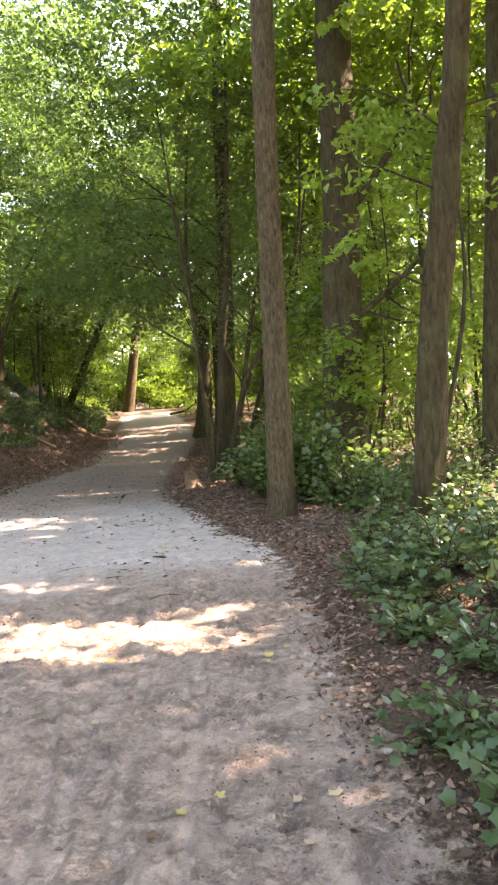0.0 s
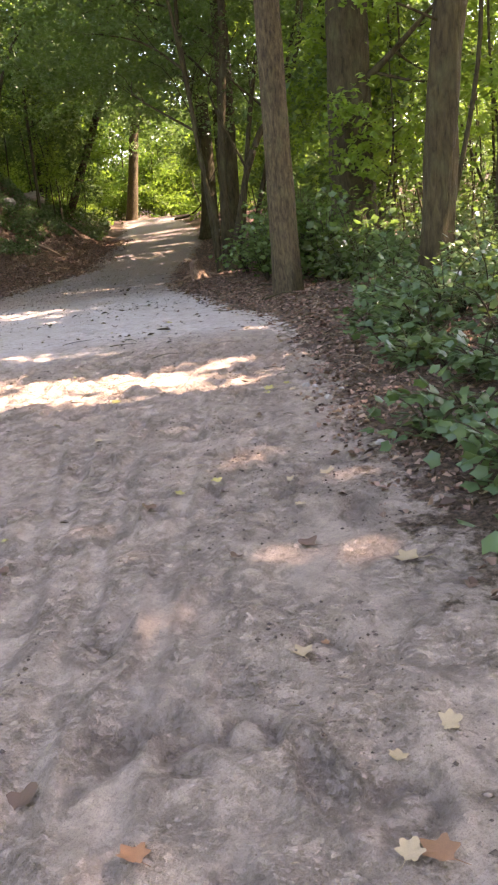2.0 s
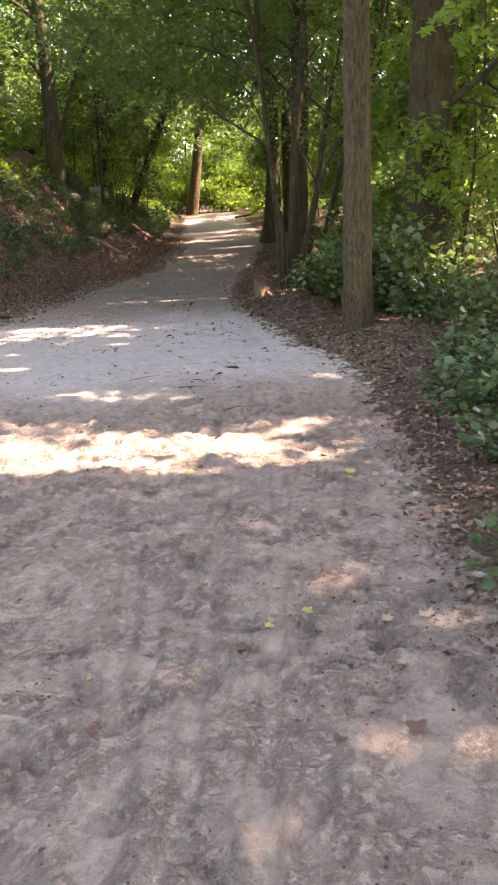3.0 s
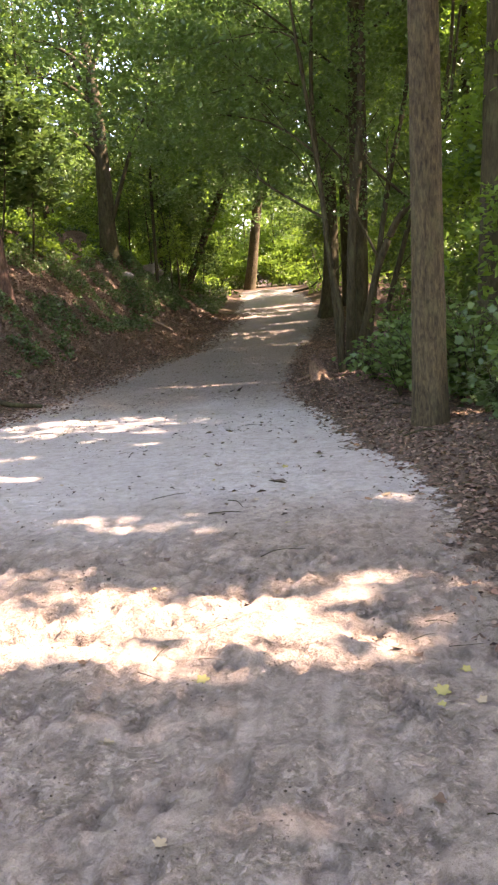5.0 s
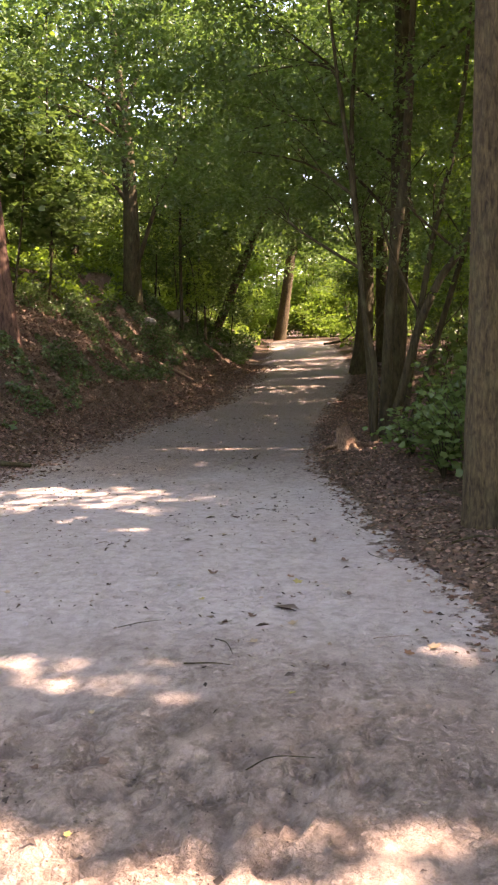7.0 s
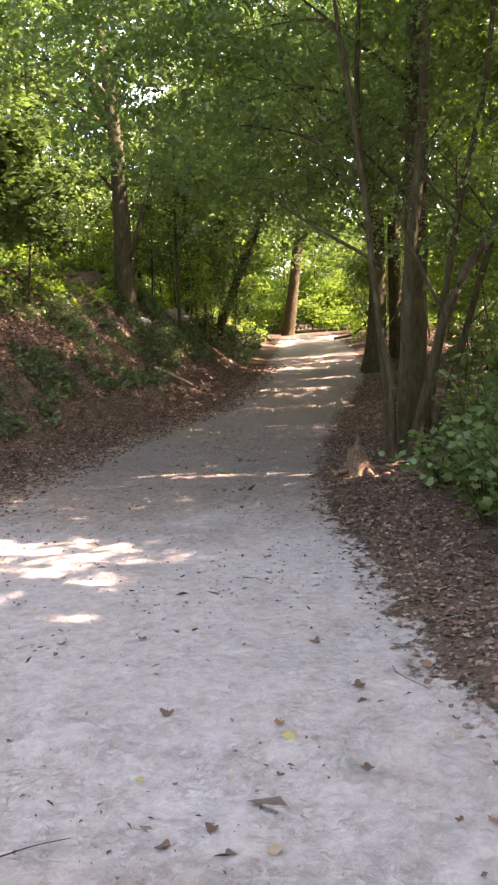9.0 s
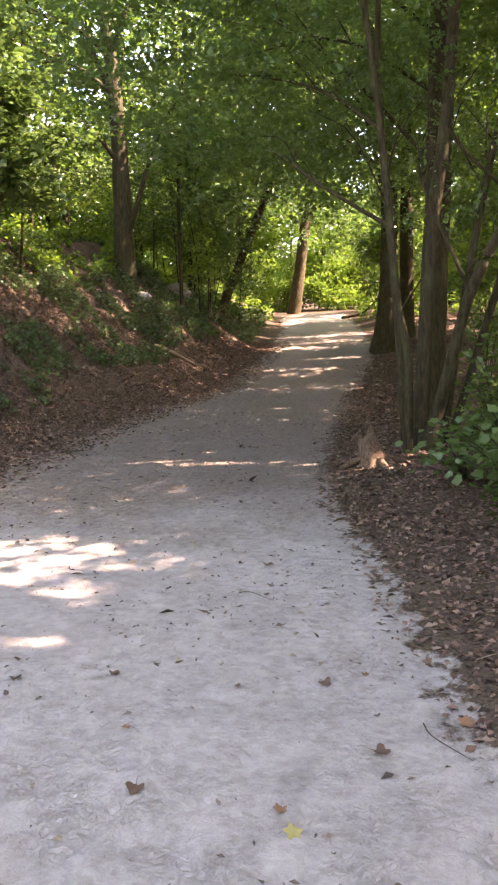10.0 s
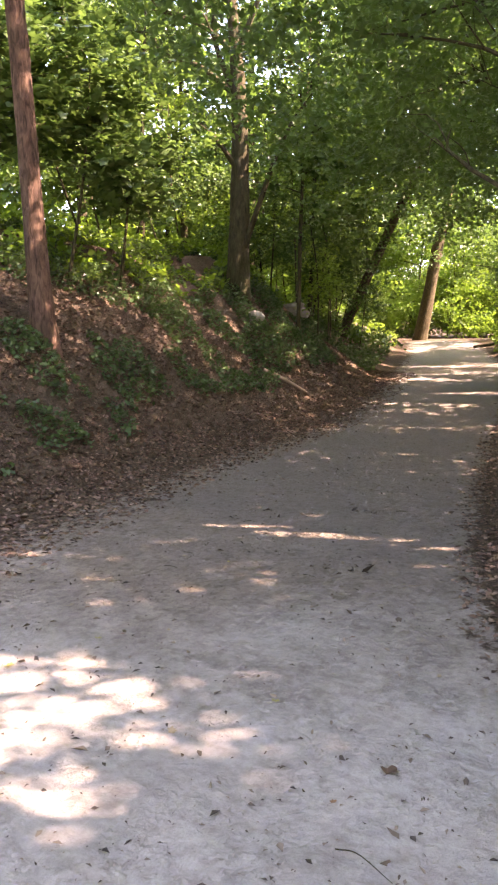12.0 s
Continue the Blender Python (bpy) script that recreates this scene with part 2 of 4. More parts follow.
def treads(x, y):
    """What feet and hooves add to the sand's height, and how much darker they make it."""
    dz, darker = np.zeros_like(x), np.zeros_like(x)
    for px, py, a, s, hoof in PRINTS:
        near = (np.abs(x - px) < 0.36) & (np.abs(y - py) < 0.36)
        if not near.any():
            continue
        dx, dy = x[near] - px, y[near] - py
        along, across = dx * math.cos(a) + dy * math.sin(a), dy * math.cos(a) - dx * math.sin(a)
        depth = 0.35 if py > 7 else 1.0
        if hoof:
            r = np.hypot(along / (0.075 * s), across / (0.065 * s))
            wall = np.exp(-(((r - 0.85) / 0.28) ** 2)) * np.clip(0.8 + along / (0.09 * s), 0, 1)
            dz[near] += depth * (0.013 * np.exp(-(((r - 1.5) / 0.3) ** 2)) * np.clip(0.6 - along / (0.1 * s), 0.1, 1.3) - 0.030 * wall - 0.010 * np.exp(-(r**4)))
            darker[near] = np.maximum(darker[near], 0.9 * wall)
        else:
            r = np.hypot(along / (0.145 * s), across / (0.05 * s) * (1 + 1.2 * along))
            bars = 0.5 + 0.5 * np.sin(along * 210)
            sole = np.exp(-(r**6))
            dz[near] += depth * (0.011 * np.exp(-(((r - 1.15) / 0.2) ** 2)) - (0.016 + 0.006 * bars) * sole)
            darker[near] = np.maximum(darker[near], 0.55 * np.exp(-(((r - 0.95) / 0.16) ** 2)) + 0.3 * sole * bars)
    return dz, darker


def land(x, y, small=True):
    """The ground's height."""
    x, y = np.asarray(x, float), np.asarray(y, float)
    z = np.interp(y, [-60, 27, 32, 42, 52, 80, 300], [0, 0, 0.6, 1.2, 1.9, 2.3, 3])
    e = left_foot(y) - x
    steep = np.interp(y, [6, 13, 24, 31, 36, 44, 60], [0.35, 0.92, 0.97, 0.9, 0.6, 0.4, 0.35])
    z = z + steep * np.interp(e, [0, 0.4, 0.9, 1.6, 2.5, 3.4, 5, 9, 40], [0, 0.10, 0.42, 1.15, 2.2, 3.2, 4.45, 5.0, 5.6])
    off = x - right_edge(y)
    z = z + np.interp(off, [0, 1, 3, 10, 60], [0, 0.06, 0.2, 0.3, 0.5])
    wild = np.clip(np.maximum(e, off) / 1.2, 0, 1)
    z = z + wild * (0.10 * vnoise(x / 1.7, y / 1.7, 3) + 0.05 * vnoise(x / 0.5, y / 0.5, 4))
    if not small:
        return z
    bare = 1 - wild
    rough = np.interp(y, [0, 6.5, 8, 40], [1.0, 1.2, 0.35, 0.25])
    lumps = 0.007 * vnoise(x / 0.26, y / 0.26, 5) + 0.012 * vnoise(x / 0.11, y / 0.11, 6) + 0.014 * vnoise(x / 0.9, y / 0.9, 8)
    turned = np.clip(vnoise(x / 0.4, y / 0.4, 41) + 0.25, 0, 1)
    lumps = lumps + turned * (0.009 * vnoise(x / 0.075, y / 0.075, 42) + 0.006 * vnoise(x / 0.05, y / 0.05, 43))
    churn = np.interp(y + 0.25 * vnoise(x / 0.7, y / 0.7, 45), [4.9, 5.4, 6.5, 7.0], [0, 1, 1, 0])
    lumps = lumps + churn * (0.016 * vnoise(x / 0.34, y / 0.26, 46) + 0.010 * vnoise(x / 0.15, y / 0.13, 47) - 0.018 * np.abs(vnoise(x / 0.5 + 3, y / 0.3, 48)))
    lumps = lumps - 0.016 * np.abs(vnoise(x / 0.15 + 9, y / 0.15, 7))
    pressed = np.exp(-((track_gap(x, y) / 0.045) ** 4)) * np.interp(y, [0.3, 1.0, 4.6, 5.4], [0.5, 1, 1, 0])
    z = z + bare * rough * lumps * (1 - 0.6 * pressed) - 0.012 * bare
    # wheel tracks pressed into the soft sand
    fade = np.interp(y, [0.3, 1.0, 4.6, 5.4], [0.5, 1, 1, 0])
    z = z + bare * fade * (0.007 * np.exp(-(((track_gap(x, y) - 0.06) / 0.02) ** 2)) - (0.015 + 0.003 * np.sin(y * 120)) * np.exp(-((track_gap(x, y) / 0.04) ** 4)))
    hole = ((x + 0.2) / 0.045) ** 2 + ((y - 1.6) / 0.03) ** 2
    z = z - 0.05 * np.exp(-hole)
    return z + treads(x, y)[0]


def ground_at(x, y):
    return float(land(np.array([x]), np.array([y]), False)[0])


def link_mesh(name, co, tris, mat, smooth=False):
    """A mesh object's data from arrays."""
    me = bpy.data.meshes.new(name)
    k = tris.shape[1]
    me.vertices.add(len(co))
    me.vertices.foreach_set("co", np.ascontiguousarray(co, np.float32).ravel())
    me.loops.add(tris.size)
    me.loops.foreach_set("vertex_index", np.ascontiguousarray(tris, np.int32).ravel())
    me.polygons.add(len(tris))
    me.polygons.foreach_set("loop_start", np.arange(0, tris.size, k, dtype=np.int32))
    if smooth:
        me.polygons.foreach_set("use_smooth", np.ones(len(tris), bool))
    me.update(calc_edges=True)
    me.materials.append(mat)
    return me


def part(name, me, parent, label="", kind=""):
    ob = new(name, me)
    ob.parent = parent
    return tagged(ob, label=label, kind=kind)


def thing(name, place, label, category, group="", kind=""):
    ob = new(name)
    ob.empty_display_size = 0.2
    ob.location = place
    return tagged(ob, label=label, category=category, group=group, kind=kind)


def steps(*runs):
    """Coordinates with a spacing of their own in each run (start, end, step)."""
    out = [np.arange(a, b, s) for a, b, s in runs]
    return np.concatenate(out + [np.array([runs[-1][1]])])


gx = steps((-400, -60, 40), (-60, -20, 4), (-20, -8, 0.5), (-8, -3, 0.12), (-3, -2.2, 0.04), (-2.2, 1.1, 0.022), (1.1, 4, 0.12), (4, 16, 0.6), (16, 60, 4), (60, 400, 40))
gy = steps((-200, -20, 30), (-20, -1, 1.0), (-1, 0.4, 0.12), (0.4, 5.8, 0.022), (5.8, 9.5, 0.035), (9.5, 18, 0.08), (18, 34, 0.25), (34, 70, 0.8), (70, 130, 6), (130, 500, 50))
GX, GY = np.meshgrid(gx, gy)
gz = land(GX.ravel(), GY.ravel())
idx = np.arange(len(gx) * len(gy)).reshape(len(gy), len(gx))
quads = np.stack([idx[:-1, :-1], idx[:-1, 1:], idx[1:, 1:], idx[1:, :-1]], -1).reshape(-1, 4)
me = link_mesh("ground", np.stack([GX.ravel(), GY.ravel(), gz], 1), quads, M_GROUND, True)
fx, fy = GX.ravel(), GY.ravel()
soft = np.interp(fy, [0, 9, 14, 20, 60], [0.5, 0.4, 0.4, 0.5, 0.6])
inside = np.minimum((fx - left_foot(fy) - 0.3) / np.interp(fy, [8, 14, 30, 40], [1.2, 2.6, 2.2, 1.6]), (right_edge(fy) - fx) / (2 * soft))
inside = np.where(inside < 0, 2 * inside, inside)
masks = {
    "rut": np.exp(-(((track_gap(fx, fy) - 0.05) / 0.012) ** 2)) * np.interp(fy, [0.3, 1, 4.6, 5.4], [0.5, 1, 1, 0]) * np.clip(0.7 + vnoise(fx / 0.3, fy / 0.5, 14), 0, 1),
    "darker": treads(fx, fy)[1] * np.interp(fy, [0, 6.8, 7.6], [1, 1, 0.4]),
    "track": np.exp(-((track_gap(fx, fy) / 0.042) ** 4)) * np.interp(fy, [0.3, 1, 4.6, 5.4], [0.5, 1, 1, 0]),
    "sand": np.clip(0.5 + inside, -0.5, 1.2) - 3 * np.clip((fy - 50) / 4, 0, 1),
    "pale": np.clip((fy + 0.5 * vnoise(fx, fy, 11) - 6.9) / 1.1, 0, 1) * np.clip((15.2 + 0.8 * vnoise(fx, fy, 12) - fy) / 2.5, 0, 1) + np.clip((fy - 29) / 4, 0, 0.8),
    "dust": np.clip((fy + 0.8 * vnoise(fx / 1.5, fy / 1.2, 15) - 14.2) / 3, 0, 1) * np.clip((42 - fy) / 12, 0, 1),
}
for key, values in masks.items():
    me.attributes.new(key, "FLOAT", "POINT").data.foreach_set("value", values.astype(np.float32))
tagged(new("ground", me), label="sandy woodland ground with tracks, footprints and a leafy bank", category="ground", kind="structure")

# ---- openings in the canopy, by the sunlit places that they make: x, y, half-lengths ----
OPENINGS = [
    (-1.35, 5.55, 1.5, 0.5), (-2.6, 6.1, 0.7, 0.35), (-0.1, 6.15, 0.6, 0.22), (-4.4, 12.3, 1.9, 0.75), (-2.1, 7.45, 0.7, 0.16), (-4.3, 10.0, 0.75, 0.18), (-4.2, 9.1, 0.5, 0.1),
    (-3.0, 10.75, 0.3, 0.02), (-3.6, 16.6, 1.9, 0.12), (-1.4, 16.15, 0.45, 0.22), (-2.1, 15.9, 0.9, 0.1), (-5.2, 29.5, 1.8, 0.2),
    (-4.6, 31.2, 1.3, 0.2), (-6, 34, 1.6, 0.3), (-6.5, 38, 1.5, 0.4), (0.08, 1.22, 0.2, 0.08), (0.0, 1.67, 0.11, 0.07),
    (0.37, 2.12, 0.12, 0.07), (0.64, 2.12, 0.13, 0.11), (0.05, 0.72, 0.14, 0.1), (0.0, 8.07, 0.2, 0.07),
    (-8.3, 28.1, 0.3, 0.1), (-11, 32, 0.5, 0.4), (-9.0, 24.0, 0.2, 0.2), (0.75, 10.9, 0.3, 0.5), (1.6, 10.3, 0.5, 0.4), (-0.3, 13.6, 0.6, 0.5),
    (2.6, 6.5, 0.8, 0.4), (2.9, 9.6, 0.4, 0.3),
]
# wider clearings, above which only the high crowns are thin: x, y, half-lengths, height
CLEARINGS = [(-8, 49, 5, 5.5, 6), (-5, 58, 9, 8, 7), (-16, 60, 7, 7, 9), (-17, 35, 3, 3.5, 8), (14, 26, 10.5, 13, 5.5), (13, 48, 10, 10, 7), (3.2, 20, 1.2, 2.0, 6), (-15.3, 29, 2.8, 4.5, 2.5)]


def sheltering(p):
    """Which leaves stand outside the light that falls through the canopy's openings."""
    cot = TO_SUN[:2] / TO_SUN[2]
    g = p[:, :2] - cot * p[:, 2:3]
    z = land(g[:, 0], g[:, 1], False)
    g = g + cot * z[:, None]
    wob = 0.35 * vnoise(g[:, 0] * 2.3, g[:, 1] * 5, 21)
    wob = wob + 0.3 * vnoise(g[:, 0] * 5, g[:, 1] * 11, 22) + 0.25 * vnoise(g[:, 0] * 9, g[:, 1] * 17, 23)
    keep = np.ones(len(p), bool)
    lot = hashed(np.floor(g[:, 0] * 211), np.floor(g[:, 1] * 223), 25)
    stray = vnoise(g[:, 0] * 2.6, g[:, 1] * 6, 24) > 0.5
    for x, y, a, b in OPENINGS:
        some = 0.22 if y < 4 else 0.0 if y < 6 else 0.14 if a * b > 0.7 else 0.04 if a * b < 0.06 else 0.2
        keep &= (((g[:, 0] - x) / a) ** 2 + ((g[:, 1] - y) / (b + 0.06)) ** 2 > 1 + (2 if y > 6 else 1.5) * wob) | (stray & ((y > 6) | (g[:, 0] > -1.3)) & (y > 4)) | (lot < some)
    # sun flecks away from the path
    wild = (g[:, 0] > right_edge(g[:, 1]) + 1.0) | (g[:, 0] < left_foot(g[:, 1]) - 5.5)
    fleck = vnoise(g[:, 0] / 1.1, g[:, 1] / 0.8, 51) + 0.4 * vnoise(g[:, 0] / 0.4, g[:, 1] / 0.4, 52) > np.where(g[:, 0] > 0, 0.22, 0.42)
    keep &= ~(wild & fleck & (p[:, 2] - z > 7))
    keep |= p[:, 2] - z < 1.7
    for x, y, a, b, top in CLEARINGS:
        keep &= (((g[:, 0] - x) / a) ** 2 + ((g[:, 1] - y) / b) ** 2 > 1 + 2 * wob) | (p[:, 2] - z < top)
    return keep


def leaf_arrays(p, size, rnd, up=0.9, width=0.62):
    """Folded four-cornered leaves at p, as vertices and triangles."""
    n = len(p)
    nrm = rnd.normal(0, 1, (n, 3)) * 0.62
    nrm[:, 2] += up
    nrm /= np.linalg.norm(nrm, axis=1)[:, None]
    ax = rnd.normal(0, 1, (n, 3))
    ax -= nrm * (ax * nrm).sum(1)[:, None]
    ax /= np.linalg.norm(ax, axis=1)[:, None]
    side = np.cross(nrm, ax)
    s = (size * rnd.uniform(0.65, 1.3, n))[:, None]
    base, tip = p - ax * s * 0.5, p + ax * s * 0.5 - nrm * s * 0.12
    lift = nrm * s * 0.10
    left, right = p + side * s * width * 0.5 + lift - ax * s * 0.06, p - side * s * width * 0.5 + lift - ax * s * 0.06
    co = np.stack([base, right, tip, left], 1).reshape(-1, 3)
    k = np.arange(n)[:, None] * 4
    tris = np.concatenate([k + [0, 1, 2], k + [0, 2, 3]], 1).reshape(-1, 3)
    return co, tris


def sprays(centres, reach, count, rnd, flat=0.22):
    """Places of leaves in flat, drooping sprays round the centres."""
    n = len(centres)
    a = rnd.uniform(0, 2 * np.pi, (n, count))
    r = np.sqrt(rnd.uniform(0, 1, (n, count)))
    scale = reach * rnd.uniform(0.6, 1.35, (n, 1))
    ell, turn = rnd.uniform(0.45, 0.9, (n, 1)), rnd.uniform(0, np.pi, (n, 1))
    u, v = r * np.cos(a), r * np.sin(a) * ell
    tilt = rnd.normal(0, 0.28, (n, 2))
    dx, dy = (u * np.cos(turn) - v * np.sin(turn)) * scale, (u * np.sin(turn) + v * np.cos(turn)) * scale
    dz = rnd.normal(0, flat * 0.5, (n, count)) * scale - 0.30 * r**2 * scale + tilt[:, :1] * dx + tilt[:, 1:] * dy
    return (np.asarray(centres)[:, None, :] + np.stack([dx, dy, dz], -1)).reshape(-1, 3)


def in_ellipsoid(n, centre, radii, rnd, hollow=0.35):
    d = rnd.normal(0, 1, (n, 3))
    d /= np.linalg.norm(d, axis=1)[:, None]
    r = (hollow + (1 - hollow) * rnd.uniform(0, 1, n) ** 0.6)[:, None]
    return np.asarray(centre) + d * r * np.asarray(radii)


def in_box(n, lo, hi, rnd):
    return rnd.uniform(0, 1, (n, 3)) * (np.asarray(hi) - lo) + lo


def tube(points, radii, segs, rnd, rough=0.05, ridge=0.0, step=0.25, flare=0.0):
    """A trunk or limb: a tube along a smooth line, with an uneven skin."""
    pts, rad = np.asarray(points, float), np.asarray(radii, float)
    if len(pts) > 2:
        t = np.arange(len(pts))
        length = np.linalg.norm(np.diff(pts, axis=0), axis=1).sum()
        fine_t = np.linspace(0, len(pts) - 1, max(int(length / step), len(pts) * 2))
        ext = np.vstack([2 * pts[0] - pts[1], pts, 2 * pts[-1] - pts[-2]])
        i = np.minimum(fine_t.astype(int), len(pts) - 2)
        f = (fine_t - i)[:, None]
        p0, p1, p2, p3 = ext[i], ext[i + 1], ext[i + 2], ext[i + 3]
        line = 0.5 * (2 * p1 + (p2 - p0) * f + (2 * p0 - 5 * p1 + 4 * p2 - p3) * f**2 + (3 * p1 - p0 - 3 * p2 + p3) * f**3)
        rr = np.interp(fine_t, t, rad)
    else:
        n = max(int(np.linalg.norm(pts[1] - pts[0]) / step), 2)
        f = np.linspace(0, 1, n)[:, None]
        line, rr = pts[0] + (pts[1] - pts[0]) * f, rad[0] + (rad[1] - rad[0]) * f[:, 0]
    rise = np.linalg.norm(np.diff(line, axis=0, prepend=line[:1]), axis=1).cumsum()
    ahead = np.gradient(line, axis=0)
    ahead /= np.linalg.norm(ahead, axis=1)[:, None]
    ref = np.where(np.abs(ahead[:, 2:3]) > 0.9, [[1.0, 0, 0]], [[0, 0, 1.0]])
    sx = np.cross(ref, ahead)
    sx /= np.linalg.norm(sx, axis=1)[:, None]
    sy = np.cross(ahead, sx)
    ang = np.linspace(0, 2 * np.pi, segs, endpoint=False)
    s = int(rnd.integers(1, 9999))
    A, R = np.meshgrid(ang, rise)
    ca, sa = np.cos(A) * 1.3 + 5, np.sin(A) * 1.3 + 5
    skin = 1 + rough * vnoise(ca * 1.5 + R * 0.6, sa * 1.5 - R * 0.8, s) + rough * 0.6 * vnoise(ca * 3 + R * 2.1, sa * 3 + R * 1.7, s + 1)
    if ridge:
        skin = skin + ridge * vnoise(A * segs / 5.0, R * 2.2 + A, s + 2)
    if flare:
        skin = skin + flare * np.exp(-R / (2.2 * rr[0])) * (1 + 0.45 * np.cos(5 * A + s))
    rad2 = rr[:, None] * skin
    co = line[:, None, :] + rad2[..., None] * (np.cos(A)[..., None] * sx[:, None] + np.sin(A)[..., None] * sy[:, None])
    n, k = len(line), segs
    i = np.arange(n * k).reshape(n, k)
    q = np.stack([i[:-1], np.roll(i[:-1], -1, 1), np.roll(i[1:], -1, 1), i[1:]], -1).reshape(-1, 4)
    return co.reshape(-1, 3), q


def tube_mesh(name, points, radii, segs, mat, rnd, **kw):
    co, q = tube(points, radii, segs, rnd, **kw)
    return link_mesh(name, co, q, mat, True)


def joined(name, pieces, mat, smooth=False):
    co = np.concatenate([c for c, _ in pieces])
    at = np.cumsum([0] + [len(c) for c, _ in pieces[:-1]])
    return link_mesh(name, co, np.concatenate([t + a for (_, t), a in zip(pieces, at)]), mat, smooth)


def lobed(n_lobes=5):
    """A maple-like leaf outline, a unit long, folded a little along its middle."""
    pts = []
    for k in range(n_lobes * 2 - 1):
        a = radians(-140 + 280 * k / (n_lobes * 2 - 2))
        r = (1.0, 0.9, 0.72)[min(abs(k // 2 - n_lobes // 2), 2)] if k % 2 == 0 else 0.64
        pts.append((r * math.sin(a) * 0.62, r * math.cos(a) * 0.62 + 0.3, -0.10 * r * abs(math.sin(a))))
    co = np.array([(0, 0.3, 0.04), (0, 0, 0)] + pts)
    n = len(pts)
    tris = [(0, 2 + k + 1, 2 + k) for k in range(n - 1)] + [(0, 2, 1), (0, 1, n + 1)]
    return co, np.array(tris)


LOBED = lobed()


def lobed_leaves(p, size, rnd, up=1.1, ahead=None):
    """Broad lobed leaves at p."""
    n = len(p)
    nrm = rnd.normal(0, 1, (n, 3)) * 0.5
    nrm[:, 2] += up
    nrm /= np.linalg.norm(nrm, axis=1)[:, None]
    ax = rnd.normal(0, 1, (n, 3)) if ahead is None else ahead + rnd.normal(0, 0.3, (n, 3))
    ax -= nrm * (ax * nrm).sum(1)[:, None]
    ax /= np.linalg.norm(ax, axis=1)[:, None]
    side = np.cross(ax, nrm)
    s = (size * rnd.uniform(0.6, 1.25, n))[:, None, None]
    u = LOBED[0]
    co = p[:, None] + s * (u[None, :, :1] * side[:, None] + u[None, :, 1:2] * ax[:, None] + u[None, :, 2:] * nrm[:, None])
    tris = (np.arange(n)[:, None, None] * len(u) + LOBED[1][None]).reshape(-1, 3)
    return co.reshape(-1, 3), tris


def crown_part(places, size, mat, parent, rnd, up=0.9, name="crown", label="", gaps=True, broad=False):
    """Leaves at world places as one crown under a tree."""
    if gaps:
        places = places[sheltering(places)]
    if not len(places):
        return None
    co, tris = lobed_leaves(places, size, rnd, 1.3) if broad else leaf_arrays(places, size, rnd, up)
    return part(name, link_mesh(name, co - np.array(parent.location), tris, mat), parent, label)


def forked_limbs(parent, mat, starts, rnd, radius, name="limb"):
    """Limbs from a start to an end, in the tree's own coordinates, each with three twigs."""
    for a, b in starts:
        a, b = np.array(a, float), np.array(b, float)
        size = np.linalg.norm(b - a)
        mid = (a + b) / 2 + rnd.normal(0, 0.12, 3) * size + (0, 0, 0.08 * size)
        limb = part(name, tube_mesh(name, [a, mid, b], [radius, radius * 0.65, radius * 0.22], 7, mat, rnd, rough=0.08, step=0.3), parent)
        for _ in range(4):
            f = rnd.uniform(0.3, 0.9)
            s = (1 - f) ** 2 * a + 2 * f * (1 - f) * (2 * mid - (a + b) / 2) + f * f * b
            e = s + ((b - a) * 0.4 + rnd.normal(0, 0.22, 3) * size) * rnd.uniform(0.5, 0.9)
            part("twig", tube_mesh("twig", [s, (s + e) / 2 + rnd.normal(0, 0.05, 3) * size, e], [radius * 0.36, radius * 0.25, radius * 0.08], 5, mat, rnd, rough=0.05, step=0.35), limb)


# ---- the trees beside the path ----
rng = np.random.default_rng(31)
def rel(base, pts):
    return [np.subtract(p, base) for p in pts]


def side_tree(label, trunk, radii, mat, segs=28, ridge=0.0, rough=0.05, flare=0.35, limbs=(), limb_r=0.05, crowns=(), group="", name="tree", step=0.12):
    """One tree: a trunk line in world places, limbs and crowns."""
    base = (trunk[0][0], trunk[0][1], ground_at(trunk[0][0], trunk[0][1]))
    t = thing(name, base, label, "tree", group)
    line = rel(base, [(trunk[0][0], trunk[0][1], base[2] - 0.25)] + list(trunk[1:]))
    part("trunk", tube_mesh("trunk", line, radii, segs, mat, rng, rough=rough, ridge=ridge, flare=flare, step=step), t)
    forked_limbs(t, mat, [rel(base, pair) for pair in limbs], rng, limb_r)
    for places, size, leaf in crowns:
        crown_part(places, size, leaf, t, rng)
    return t


def high_crown(x, y, z, r, h, n=150, count=60):
    return sprays(in_ellipsoid(n, (x, y, z), (r, r, h), rng), 1.15, count, rng)


# straight ridged trunk at the path's edge
side_tree("straight tree with ridged grey-brown bark beside the path", [(0.36, 11.0, 0), (0.40, 11.0, 2.3), (0.43, 11.0, 4.8), (0.50, 11.0, 7.4), (0.8, 11.1, 16)],
          [0.20, 0.175, 0.165, 0.16, 0.07], M_BARK, 44, 0.05, 0.04, 0.28, [((0.5, 11, 7.5), (-1.5, 12, 9.5)), ((0.6, 11, 9), (2.5, 10.5, 11))], 0.05,
          [(high_crown(0.8, 11.2, 14, 3.8, 4), 0.2, M_LEAF)])
